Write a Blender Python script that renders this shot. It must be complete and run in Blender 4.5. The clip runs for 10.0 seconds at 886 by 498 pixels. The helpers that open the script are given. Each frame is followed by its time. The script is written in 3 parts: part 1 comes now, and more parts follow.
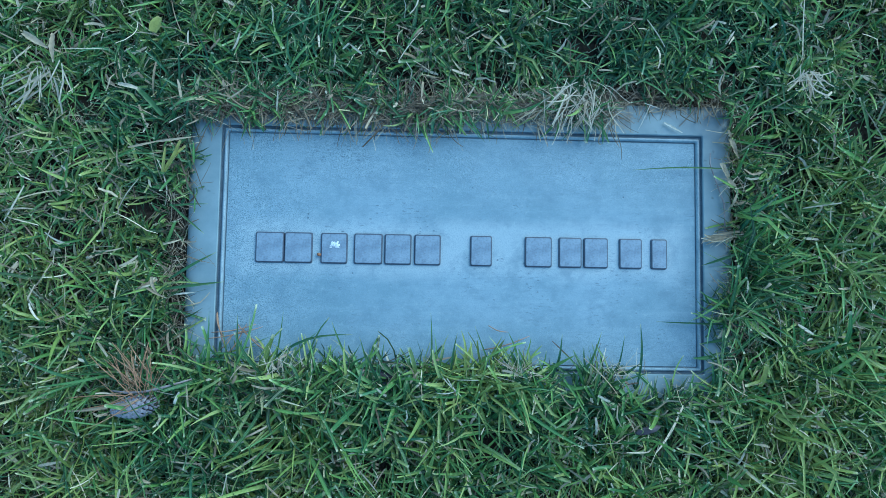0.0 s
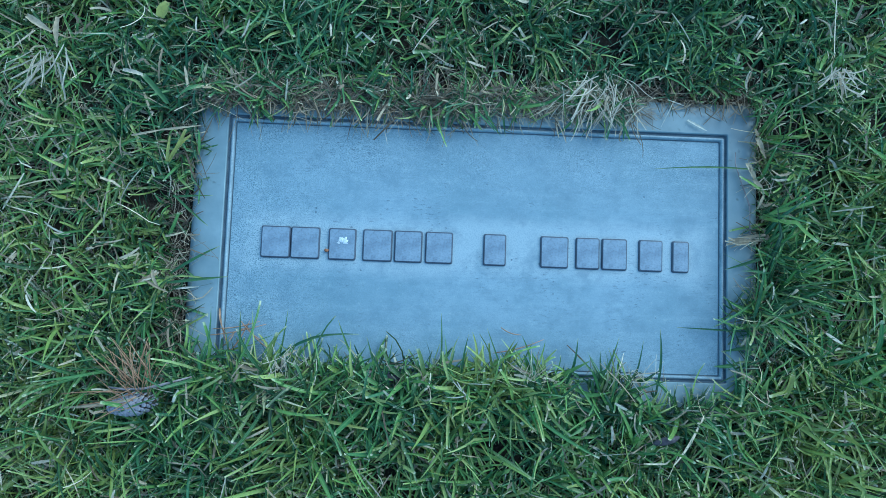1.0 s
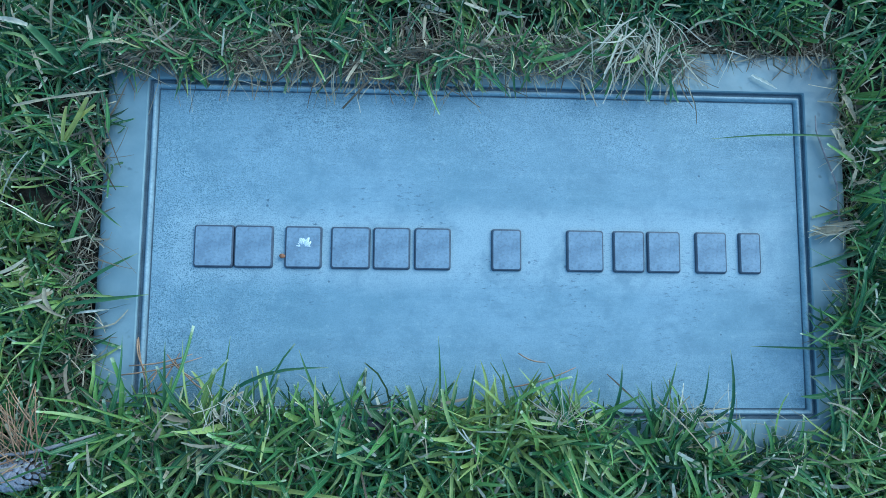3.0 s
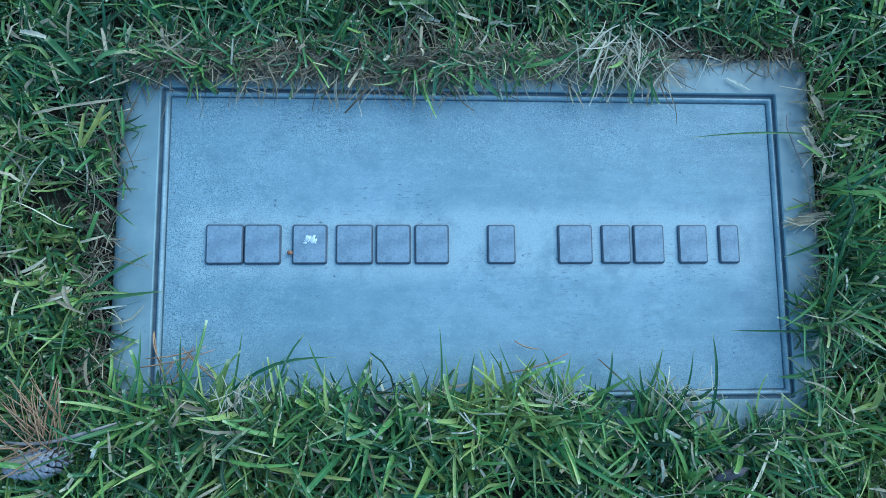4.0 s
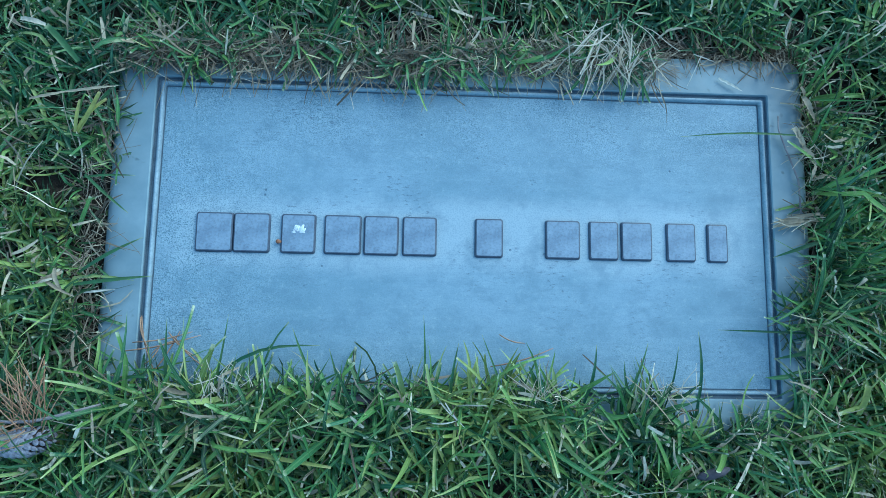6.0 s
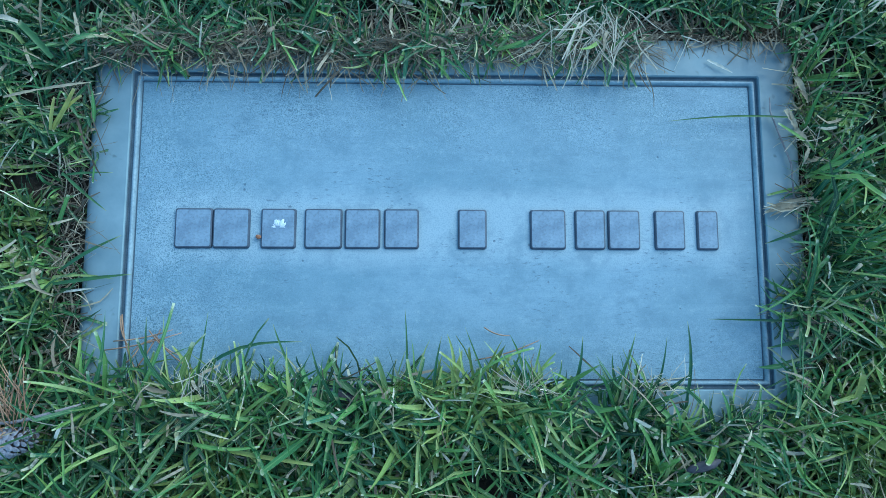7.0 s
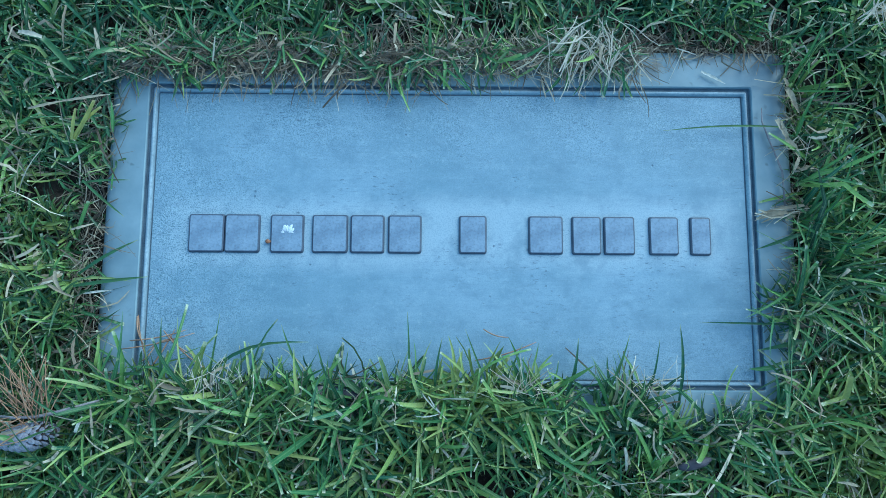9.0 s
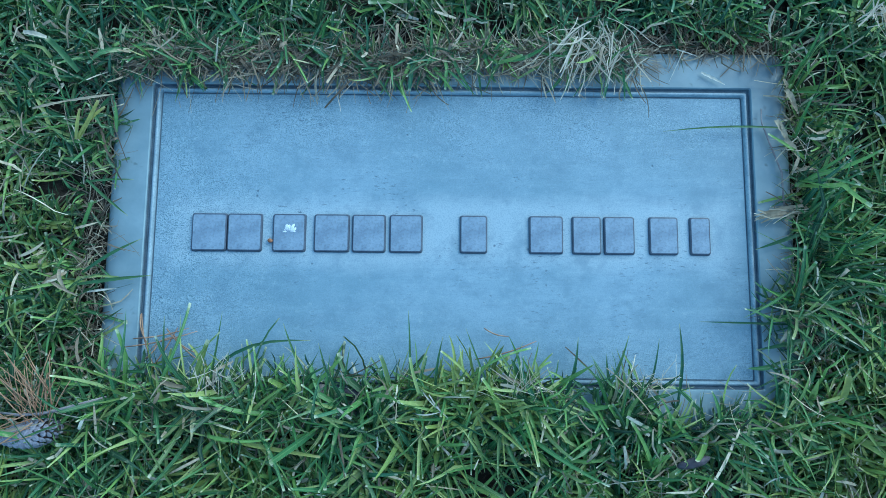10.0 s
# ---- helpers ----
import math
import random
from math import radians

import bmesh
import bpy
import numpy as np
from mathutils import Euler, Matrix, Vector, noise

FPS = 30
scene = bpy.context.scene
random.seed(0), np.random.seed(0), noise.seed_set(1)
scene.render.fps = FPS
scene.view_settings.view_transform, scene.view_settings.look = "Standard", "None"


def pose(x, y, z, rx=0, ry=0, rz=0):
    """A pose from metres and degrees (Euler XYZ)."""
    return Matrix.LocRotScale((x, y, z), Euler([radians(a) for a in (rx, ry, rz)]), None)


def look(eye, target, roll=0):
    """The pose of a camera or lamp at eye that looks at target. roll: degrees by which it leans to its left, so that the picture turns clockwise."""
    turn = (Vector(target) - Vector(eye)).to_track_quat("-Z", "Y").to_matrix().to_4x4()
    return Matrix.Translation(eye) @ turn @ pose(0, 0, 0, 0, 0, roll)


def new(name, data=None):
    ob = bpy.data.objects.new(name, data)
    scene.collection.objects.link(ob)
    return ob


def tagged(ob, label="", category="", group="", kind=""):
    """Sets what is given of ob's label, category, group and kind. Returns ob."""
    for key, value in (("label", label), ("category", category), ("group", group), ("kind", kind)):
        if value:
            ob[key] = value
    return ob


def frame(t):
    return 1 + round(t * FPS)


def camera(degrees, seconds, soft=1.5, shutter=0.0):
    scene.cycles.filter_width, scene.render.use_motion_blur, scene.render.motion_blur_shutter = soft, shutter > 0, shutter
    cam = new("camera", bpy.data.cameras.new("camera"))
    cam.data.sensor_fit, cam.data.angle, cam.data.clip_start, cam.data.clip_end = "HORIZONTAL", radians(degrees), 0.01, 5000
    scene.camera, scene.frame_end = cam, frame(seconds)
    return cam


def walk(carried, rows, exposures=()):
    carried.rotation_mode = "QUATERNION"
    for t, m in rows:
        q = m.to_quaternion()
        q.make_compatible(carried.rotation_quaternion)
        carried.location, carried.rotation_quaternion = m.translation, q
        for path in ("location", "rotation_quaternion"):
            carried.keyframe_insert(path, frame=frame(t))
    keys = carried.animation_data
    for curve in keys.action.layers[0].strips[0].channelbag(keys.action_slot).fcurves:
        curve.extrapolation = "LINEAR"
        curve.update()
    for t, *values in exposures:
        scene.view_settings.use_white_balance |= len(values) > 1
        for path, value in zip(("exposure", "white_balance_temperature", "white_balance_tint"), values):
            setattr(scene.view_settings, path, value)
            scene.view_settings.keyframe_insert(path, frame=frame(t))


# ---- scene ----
cam = camera(64.6, 10.0, soft=0.78)
PATH = [
    (0, (-0.052, -0.055, 0.771), (0.024, 0.088, -1.222), 29.0),
    (0.5, (-0.059, -0.061, 0.793), (0.01, 0.086, -1.2), 26.4),
    (1, (-0.054, -0.062, 0.741), (-0.004, 0.099, -1.251), 19.4),
    (1.5, (-0.062, -0.065, 0.723), (-0.036, 0.085, -1.271), 11.6),
    (2, (-0.056, -0.075, 0.716), (-0.03, 0.093, -1.277), 10.4),
    (2.5, (-0.063, -0.064, 0.611), (-0.032, 0.14, -1.378), 8.7),
    (3, (-0.056, -0.06, 0.557), (0.032, 0.151, -1.43), 23.3),
    (3.2, (-0.049, -0.054, 0.566), (0.028, 0.126, -1.424), 23.5),
    (4.3, (-0.072, -0.087, 0.591), (0.072, 0.185, -1.385), 27.6),
    (4.5, (-0.072, -0.09, 0.594), (0.076, 0.19, -1.381), 27.6),
    (5, (-0.069, -0.105, 0.603), (0.085, 0.2, -1.367), 25.5),
    (5.2, (-0.071, -0.106, 0.604), (0.083, 0.212, -1.365), 24.6),
    (6.3, (-0.037, -0.094, 0.581), (0.019, 0.181, -1.399), 13.1),
    (6.5, (-0.033, -0.096, 0.577), (0.008, 0.177, -1.404), 9.9),
    (7, (-0.02, -0.09, 0.581), (0.031, 0.157, -1.403), 11.8),
    (7.5, (-0.006, -0.091, 0.594), (0.02, 0.155, -1.391), 5.9),
    (8, (-0.007, -0.093, 0.604), (-0.002, 0.157, -1.38), 0.9),
    (8.5, (-0.006, -0.089, 0.603), (0.0, 0.163, -1.381), 0.8),
    (9, (-0.011, -0.092, 0.605), (0.004, 0.165, -1.378), 3.7),
    (9.5, (-0.012, -0.095, 0.609), (0.003, 0.16, -1.375), 4.2),
    (10, (-0.01, -0.093, 0.609), (-0.001, 0.164, -1.374), 2.5),
]
walk(cam, [(t, look(eye, target, roll)) for t, eye, target, roll in PATH], [(0, 1.25, 5060, -17)])

# ---- world, sun ----
SUN_EL, SUN_AZ = radians(38.0), radians(48.0)
world = bpy.data.worlds.new("world")
scene.world = world
world.use_nodes = True
wn, wl = world.node_tree.nodes, world.node_tree.links
sky = wn.new("ShaderNodeTexSky")
sky.sky_type, sky.sun_disc = "NISHITA", False
sky.sun_elevation, sky.sun_rotation = SUN_EL, SUN_AZ
sky.air_density, sky.dust_density, sky.ozone_density = 1.0, 0.5, 1.0
wl.new(sky.outputs[0], wn["Background"].inputs[0])
wn["Background"].inputs[1].default_value = 0.15
sun = new("sun", bpy.data.lights.new("sun", "SUN"))
sun.data.energy, sun.data.angle, sun.data.color = 1.0, radians(48), (1.0, 0.98, 0.93)
sun_from = Vector((math.sin(SUN_AZ) * math.cos(SUN_EL), math.cos(SUN_AZ) * math.cos(SUN_EL), math.sin(SUN_EL)))
sun.matrix_world = look(sun_from * 20, (0, 0, 0))


# ---- materials ----
class Mat:
    """A small helper to write node materials."""

    def __init__(self, name, rough=0.5, spec=0.5, metal=0.0):
        self.m = bpy.data.materials.new(name)
        self.m.use_nodes = True
        self.n, self.l = self.m.node_tree.nodes, self.m.node_tree.links
        self.b = self.n["Principled BSDF"]
        self.b.inputs["Roughness"].default_value = rough
        self.b.inputs["Specular IOR Level"].default_value = spec
        self.b.inputs["Metallic"].default_value = metal
        self.co = self.n.new("ShaderNodeTexCoord").outputs["Object"]

    def put(self, socket, value):
        if hasattr(value, "is_output"):
            self.l.new(value, socket)
        elif isinstance(value, tuple) and len(value) == 3 and socket.type == "RGBA":
            socket.default_value = (*value, 1)
        else:
            socket.default_value = value

    def scaled(self, sx, sy, sz):
        k = self.n.new("ShaderNodeMapping")
        self.l.new(self.co, k.inputs[0])
        k.inputs["Scale"].default_value = (sx, sy, sz)
        return k.outputs[0]

    def noise(self, scale, detail=4, rough=0.6, co=None):
        k = self.n.new("ShaderNodeTexNoise")
        self.l.new(co or self.co, k.inputs["Vector"])
        k.inputs["Scale"].default_value, k.inputs["Detail"].default_value, k.inputs["Roughness"].default_value = scale, detail, rough
        return k.outputs[0]

    def cells(self, scale, feature="F1", co=None):
        k = self.n.new("ShaderNodeTexVoronoi")
        k.feature = feature
        self.l.new(co or self.co, k.inputs["Vector"])
        k.inputs["Scale"].default_value = scale
        return k.outputs[0]

    def span(self, x, a, b, lo=0.0, hi=1.0):
        k = self.n.new("ShaderNodeMapRange")
        k.interpolation_type = "SMOOTHSTEP"
        for i, v in enumerate((x, a, b, lo, hi)):
            self.put(k.inputs[i], v)
        return k.outputs[0]

    def math(self, op, a, b=0.0):
        k = self.n.new("ShaderNodeMath")
        k.operation = op
        self.put(k.inputs[0], a), self.put(k.inputs[1], b)
        return k.outputs[0]

    def mix(self, f, a, b, blend="MIX"):
        k = self.n.new("ShaderNodeMix")
        k.data_type, k.blend_type = "RGBA", blend
        self.put(k.inputs[0], f), self.put(k.inputs[6], a), self.put(k.inputs[7], b)
        return k.outputs[2]

    def ramp(self, x, *stops):
        k = self.n.new("ShaderNodeValToRGB")
        self.put(k.inputs[0], x)
        e = k.color_ramp.elements
        for i, (p, c) in enumerate(stops):
            s = e[i] if i < 2 else e.new(p)
            s.position, s.color = p, (*c, 1)
        return k.outputs[0]

    def split(self, co=None):
        k = self.n.new("ShaderNodeSeparateXYZ")
        self.l.new(co or self.co, k.inputs[0])
        return k.outputs

    def bump(self, height, strength, distance):
        k = self.n.new("ShaderNodeBump")
        k.inputs["Strength"].default_value, k.inputs["Distance"].default_value = strength, distance
        self.put(k.inputs["Height"], height)
        self.l.new(k.outputs[0], self.b.inputs["Normal"])

    def color(self, c):
        self.put(self.b.inputs["Base Color"], c)
        return self

    def rough(self, r):
        self.put(self.b.inputs["Roughness"], r)

    def one(self):
        return self.n.new("ShaderNodeObjectInfo").outputs["Random"]

    def along(self):
        k = self.n.new("ShaderNodeAttribute")
        k.attribute_name = "along"
        return k.outputs["Fac"]

    def thin(self, amount, c):
        t, m = self.n.new("ShaderNodeBsdfTranslucent"), self.n.new("ShaderNodeMixShader")
        self.put(t.inputs[0], c)
        m.inputs[0].default_value = amount
        self.l.new(self.b.outputs[0], m.inputs[1]), self.l.new(t.outputs[0], m.inputs[2])
        self.l.new(m.outputs[0], self.n["Material Output"].inputs[0])


def panel_material():
    m = Mat("bronze_patina_panel", 0.5, 0.4)
    x, y, _ = m.split()
    big = m.noise(9, 5)
    streak = m.noise(1, 5, 0.65, m.scaled(14, 95, 20))
    c = m.mix(m.span(big, 0.3, 0.7), (0.172, 0.243, 0.292), (0.245, 0.318, 0.378))
    c = m.mix(m.span(streak, 0.45, 0.7, 0, 0.4), c, (0.275, 0.35, 0.40))
    c = m.mix(m.span(m.noise(38, 4, 0.7, m.scaled(1, 2.2, 1)), 0.45, 0.7, 0, 0.5), c, (0.155, 0.213, 0.265))
    # worn, cleaner band along the inscription
    wob = m.math("MULTIPLY", m.math("SUBTRACT", m.noise(16, 3), 0.5), 0.03)
    ay = m.math("ADD", m.math("ABSOLUTE", y), wob)
    ax = m.math("ADD", m.math("ABSOLUTE", x), m.math("MULTIPLY", wob, 2.0))
    band = m.math("MULTIPLY", m.span(ay, 0.017, 0.040, 1, 0), m.span(ax, 0.225, 0.265, 1, 0))
    c = m.mix(m.math("MULTIPLY", band, 0.78), c, (0.365, 0.42, 0.46))
    # chalky flecks
    c = m.mix(m.span(m.noise(210, 4, 0.75), 0.55, 0.72, 0, 0.4), c, (0.36, 0.42, 0.44))
    # rough cast stipple, densest along the far edge and the near corner of the panel
    rim = m.math("MAXIMUM", m.math("MAXIMUM", m.span(y, 0.035, 0.122), m.span(x, -0.10, -0.25)), m.math("MULTIPLY", m.span(y, -0.06, -0.125), 0.6))
    rim = m.math("MULTIPLY", rim, m.span(m.noise(19, 5, 0.7), 0.36, 0.62, 0.3, 1.0))
    grain = m.noise(950, 2, 0.6)
    speck = m.math("MULTIPLY", m.span(grain, 0.45, 0.64), m.math("ADD", m.math("MULTIPLY", rim, 0.85), 0.26))
    c = m.mix(speck, c, (0.105, 0.165, 0.20))
    fleck = m.math("MULTIPLY", m.span(m.noise(640, 3, 0.7), 0.52, 0.64), m.math("ADD", m.math("MULTIPLY", rim, 0.5), 0.12))
    c = m.mix(fleck, c, (0.36, 0.43, 0.47))
    # brushed streaks
    brush = m.noise(1, 3, 0.6, m.scaled(22, 420, 30))
    worn = m.span(m.noise(11, 3), 0.42, 0.62)
    c = m.mix(m.math("MULTIPLY", m.span(brush, 0.54, 0.70, 0, 0.2), worn), c, (0.14, 0.19, 0.24))
    c = m.mix(m.math("MULTIPLY", m.span(brush, 0.46, 0.32, 0, 0.13), worn), c, (0.36, 0.42, 0.47))
    # scattered dark scratches and pits
    scr = m.noise(1, 4, 0.75, m.scaled(130, 420, 60))
    gate = m.span(m.noise(17, 3), 0.48, 0.62)
    c = m.mix(m.math("MULTIPLY", m.span(scr, 0.55, 0.68), m.math("MULTIPLY", gate, 0.8)), c, (0.07, 0.10, 0.14))
    pit = m.math("MULTIPLY", m.span(m.cells(85), 0.05, 0.13, 1, 0), m.span(m.noise(40, 2), 0.56, 0.66))
    c = m.mix(m.math("MULTIPLY", pit, 0.7), c, (0.06, 0.08, 0.12))
    c = m.mix(m.span(m.noise(24, 5, 0.7), 0.48, 0.70, 0, 0.55), c, (0.135, 0.195, 0.245))
    m.color(c)
    m.rough(m.span(big, 0.3, 0.7, 0.42, 0.6))
    m.bump(m.math("SUBTRACT", m.math("MULTIPLY", grain, m.math("ADD", rim, 0.15)), pit), 0.35, 0.0012)
    return m.m


def border_material():
    m = Mat("bronze_patina_border", 0.42, 0.45)
    big, fine = m.noise(14, 5), m.noise(160, 3)
    c = m.mix(m.span(big, 0.3, 0.7), (0.165, 0.215, 0.24), (0.25, 0.305, 0.33))
    c = m.mix(m.span(fine, 0.45, 0.75, 0, 0.3), c, (0.18, 0.24, 0.27))
    c = m.mix(m.span(m.noise(70, 2), 0.66, 0.74, 0, 0.7), c, (0.09, 0.12, 0.13))
    y = m.split()[1]
    soil = m.math("MULTIPLY", m.span(y, 0.134, 0.15), m.span(m.noise(26, 4), 0.44, 0.6, 0, 0.85))
    c = m.mix(soil, c, (0.13, 0.11, 0.095))
    # shade of the tall grass painted into the far corner of the border
    x = m.split()[0]
    gone = m.math("ADD", m.math("POWER", m.math("SUBTRACT", x, 0.300), 2.0), m.math("POWER", m.math("SUBTRACT", y, 0.158), 2.0))
    corner_shade = m.span(m.math("ADD", m.math("SQRT", gone), m.math("MULTIPLY", m.math("SUBTRACT", m.noise(22, 5), 0.5), 0.06)), 0.022, 0.085, 0.85, 0.0)
    c = m.mix(corner_shade, c, (0.105, 0.145, 0.175))
    # old dark stains
    c = m.mix(m.span(m.noise(11, 5, 0.65), 0.54, 0.66, 0, 0.4), c, (0.13, 0.175, 0.20))
    m.color(c)
    m.rough(m.span(fine, 0.3, 0.7, 0.34, 0.52))
    m.bump(fine, 0.12, 0.001)
    return m.m


def mottled(name, a, b, scale, rough, spec=0.4, bump=0.2, fine=None, depth=0.001):
    """Two colours in patches, a finer grain, relief."""
    m = Mat(name, rough, spec)
    big, small = m.noise(scale, 4), m.noise(fine or scale * 8, 3)
    c = m.mix(m.span(big, 0.3, 0.7), a, b)
    c = m.mix(m.span(small, 0.4, 0.75, 0, 0.45), c, tuple(v * 0.5 for v in a))
    m.color(c)
    m.bump(small, bump, depth)
    return m.m


def blade_material(name, green=True):
    m = Mat(name, 0.40, 0.32)

    def value(which):
        k = m.n.new("ShaderNodeAttribute")
        k.attribute_name = which
        return k.outputs["Fac"]

    r, s, w = value("tone"), m.along(), value("across")
    if green:
        hue, cut = value("hue"), value("cut")
        # the darkest stop stands in for shade deep between the blades
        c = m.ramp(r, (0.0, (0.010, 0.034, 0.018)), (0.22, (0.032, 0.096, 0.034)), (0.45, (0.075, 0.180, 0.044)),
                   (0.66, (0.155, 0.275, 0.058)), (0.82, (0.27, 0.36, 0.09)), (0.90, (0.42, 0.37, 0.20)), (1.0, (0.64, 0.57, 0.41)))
        live = m.span(r, 0.84, 0.9, 1.0, 0.0)
        # some tillers run to blue-green, others to yellow
        c = m.mix(m.math("MULTIPLY", m.span(hue, 0.0, 0.4, 0.65, 0.0), live), c, (0.032, 0.115, 0.070))
        c = m.mix(m.math("MULTIPLY", m.span(hue, 0.6, 1.0, 0.0, 0.8), live), c, (0.235, 0.265, 0.055))
        # pale sheath at the foot, torn bleached end where the mower cut
        c = m.mix(m.span(s, 0.0, 0.22, 0.3, 0.0), c, (0.20, 0.20, 0.10))
        torn = m.span(m.math("ADD", s, m.math("MULTIPLY", m.noise(500, 2), 0.12)), 0.985, 1.05)
        c = m.mix(m.math("MULTIPLY", torn, m.math("MULTIPLY", cut, 0.75)), c, (0.64, 0.60, 0.46))
        c = m.mix(m.span(m.noise(420, 2), 0.5, 0.7, 0, 0.3), c, (0.03, 0.06, 0.02))
        c = m.mix(m.span(m.noise(150, 2, 0.5), 0.62, 0.72, 0, 0.5), c, (0.42, 0.38, 0.22))
        # lengthwise veins and a paler rib
        vein = m.math("SINE", m.math("MULTIPLY", w, 22.0))
        c = m.mix(m.span(vein, 0.0, 1.0, 0.0, 0.22), c, (0.30, 0.40, 0.20))
        c = m.mix(m.span(m.math("ABSOLUTE", w), 0.0, 0.25, 0.35, 0.0), c, (0.30, 0.38, 0.17))
    else:
        c = m.ramp(r, (0.0, (0.07, 0.052, 0.036)), (0.4, (0.23, 0.18, 0.125)), (0.75, (0.48, 0.41, 0.29)), (1.0, (0.70, 0.64, 0.51)))
        c = m.mix(m.span(m.noise(260, 3), 0.45, 0.7, 0, 0.5), c, (0.16, 0.11, 0.07))
        m.rough(0.6)
    m.color(c)
    m.bump(m.noise(900, 2), 0.15, 0.0004)
    m.thin(0.13, c)
    return m.m


def single_blade_material(name, a, b, tip, rough=0.45):
    m = Mat(name, rough, 0.4)
    c = m.mix(m.one(), a, b)
    c = m.mix(m.span(m.noise(90, 3), 0.4, 0.65, 0, 0.6), c, tuple(v * 0.55 for v in b))
    c = m.mix(m.span(m.along(), 0.88, 1.0, 0.0, 0.8), c, tip)
    c = m.mix(m.span(m.noise(300, 3), 0.45, 0.72, 0, 0.35), c, tuple(v * 0.45 for v in a))
    m.color(c)
    m.thin(0.25, c)
    return m.m


def ground_material():
    m = Mat("soil_and_lawn", 0.9, 0.2)
    soil = m.mix(m.span(m.noise(60, 5), 0.35, 0.65), (0.016, 0.013, 0.010), (0.048, 0.038, 0.027))
    soil = m.mix(m.span(m.noise(400, 3), 0.5, 0.7, 0, 0.4), soil, (0.11, 0.085, 0.06))
    lawn = m.mix(m.span(m.noise(2.5, 6), 0.35, 0.65), (0.036, 0.070, 0.028), (0.062, 0.105, 0.040))
    lawn = m.mix(m.span(m.noise(90, 6, 0.75), 0.4, 0.7, 0, 0.8), lawn, (0.016, 0.03, 0.014))
    lawn = m.mix(m.span(m.noise(240, 4, 0.7), 0.58, 0.7, 0, 0.5), lawn, (0.16, 0.18, 0.08))
    k = m.n.new("ShaderNodeVectorMath")
    k.operation = "LENGTH"
    m.l.new(m.co, k.inputs[0])
    c = m.mix(m.span(k.outputs["Value"], 0.5, 0.75), soil, lawn)
    m.color(c)
    m.bump(m.noise(150, 5), 0.6, 0.004)
    return m.m


PANEL, BORDER = panel_material(), border_material()
GRIME = mottled("groove_grime", (0.09, 0.118, 0.15), (0.145, 0.18, 0.215), 60, 0.6, fine=700)
BEAD = mottled("bronze_bead", (0.215, 0.265, 0.305), (0.295, 0.35, 0.39), 40, 0.42, fine=500)
BAR_RIM = mottled("dark_worn_bronze", (0.045, 0.054, 0.082), (0.075, 0.088, 0.12), 60, 0.4, 0.5, fine=600)
BAR_TOP = mottled("worn_bar_patina", (0.17, 0.21, 0.27), (0.25, 0.30, 0.365), 70, 0.45, fine=420)
GRASS, DRY = blade_material("grass_blades"), blade_material("dry_straw", False)
LONG = single_blade_material("long_grass_blade", (0.030, 0.095, 0.050), (0.11, 0.20, 0.065), (0.36, 0.38, 0.22))
STRAW = single_blade_material("bleached_straw", (0.36, 0.29, 0.19), (0.66, 0.59, 0.47), (0.62, 0.56, 0.45), 0.6)
WHITE = single_blade_material("white_straw", (0.60, 0.56, 0.47), (0.74, 0.70, 0.60), (0.70, 0.66, 0.57), 0.6)
PALE = single_blade_material("pale_straw", (0.42, 0.36, 0.27), (0.66, 0.59, 0.47), (0.60, 0.54, 0.43), 0.6)
TAN = single_blade_material("tan_dry_leaf", (0.33, 0.25, 0.16), (0.48, 0.40, 0.28), (0.5, 0.44, 0.33), 0.65)
NEEDLE = single_blade_material("orange_pine_needle", (0.36, 0.18, 0.10), (0.52, 0.32, 0.20), (0.30, 0.16, 0.09), 0.5)
YELLOW = single_blade_material("yellow_green_leaf", (0.26, 0.30, 0.07), (0.34, 0.34, 0.10), (0.4, 0.36, 0.16))
SCALE = mottled("grey_cone_scale", (0.22, 0.20, 0.23), (0.40, 0.37, 0.41), 220, 0.75, 0.25, 0.4, 1500)
CORE = mottled("cone_core", (0.06, 0.045, 0.04), (0.10, 0.08, 0.07), 150, 0.85, 0.2)
BARK = mottled("grey_twig_bark", (0.19, 0.165, 0.17), (0.32, 0.28, 0.28), 180, 0.8, 0.2, 0.4)
PODM = mottled("dark_pod", (0.035, 0.029, 0.038), (0.075, 0.062, 0.078), 120, 0.55, 0.4, 0.3)
CRUST = mottled("white_crust", (0.58, 0.60, 0.64), (0.80, 0.80, 0.82), 700, 0.8, 0.3, 0.5, 2500)
SEED = mottled("rust_brown_seed", (0.20, 0.08, 0.035), (0.32, 0.14, 0.07), 600, 0.5)
STONE = mottled("pinkish_pebble", (0.22, 0.16, 0.14), (0.32, 0.25, 0.22), 200, 0.7, 0.3)
GROUND = ground_material()


# ---- mesh helpers ----
def link(name, bm, mats, parent=None, smooth=True):
    me = bpy.data.meshes.new(name)
    bm.to_mesh(me)
    bm.free()
    for m in mats if isinstance(mats, (list, tuple)) else [mats]:
        me.materials.append(m)
    if smooth:
        me.shade_smooth()
    ob = new(name, me)
    ob.parent = parent
    return ob


def part(name, bm, mats, parent, label="", smooth=True):
    ob = link(name, bm, mats, parent, smooth)
    return tagged(ob, label) if label else ob


def shared(name, me, parent, m):
    """A piece on a shared mesh, posed under its thing."""
    ob = new(name, me)
    ob.parent = parent
    ob.matrix_basis = m
    return ob


def holder(name, place, label, category, group=""):
    ob = new(name)
    ob.empty_display_size = 0.02
    ob.location = place
    return tagged(ob, label, category, group)


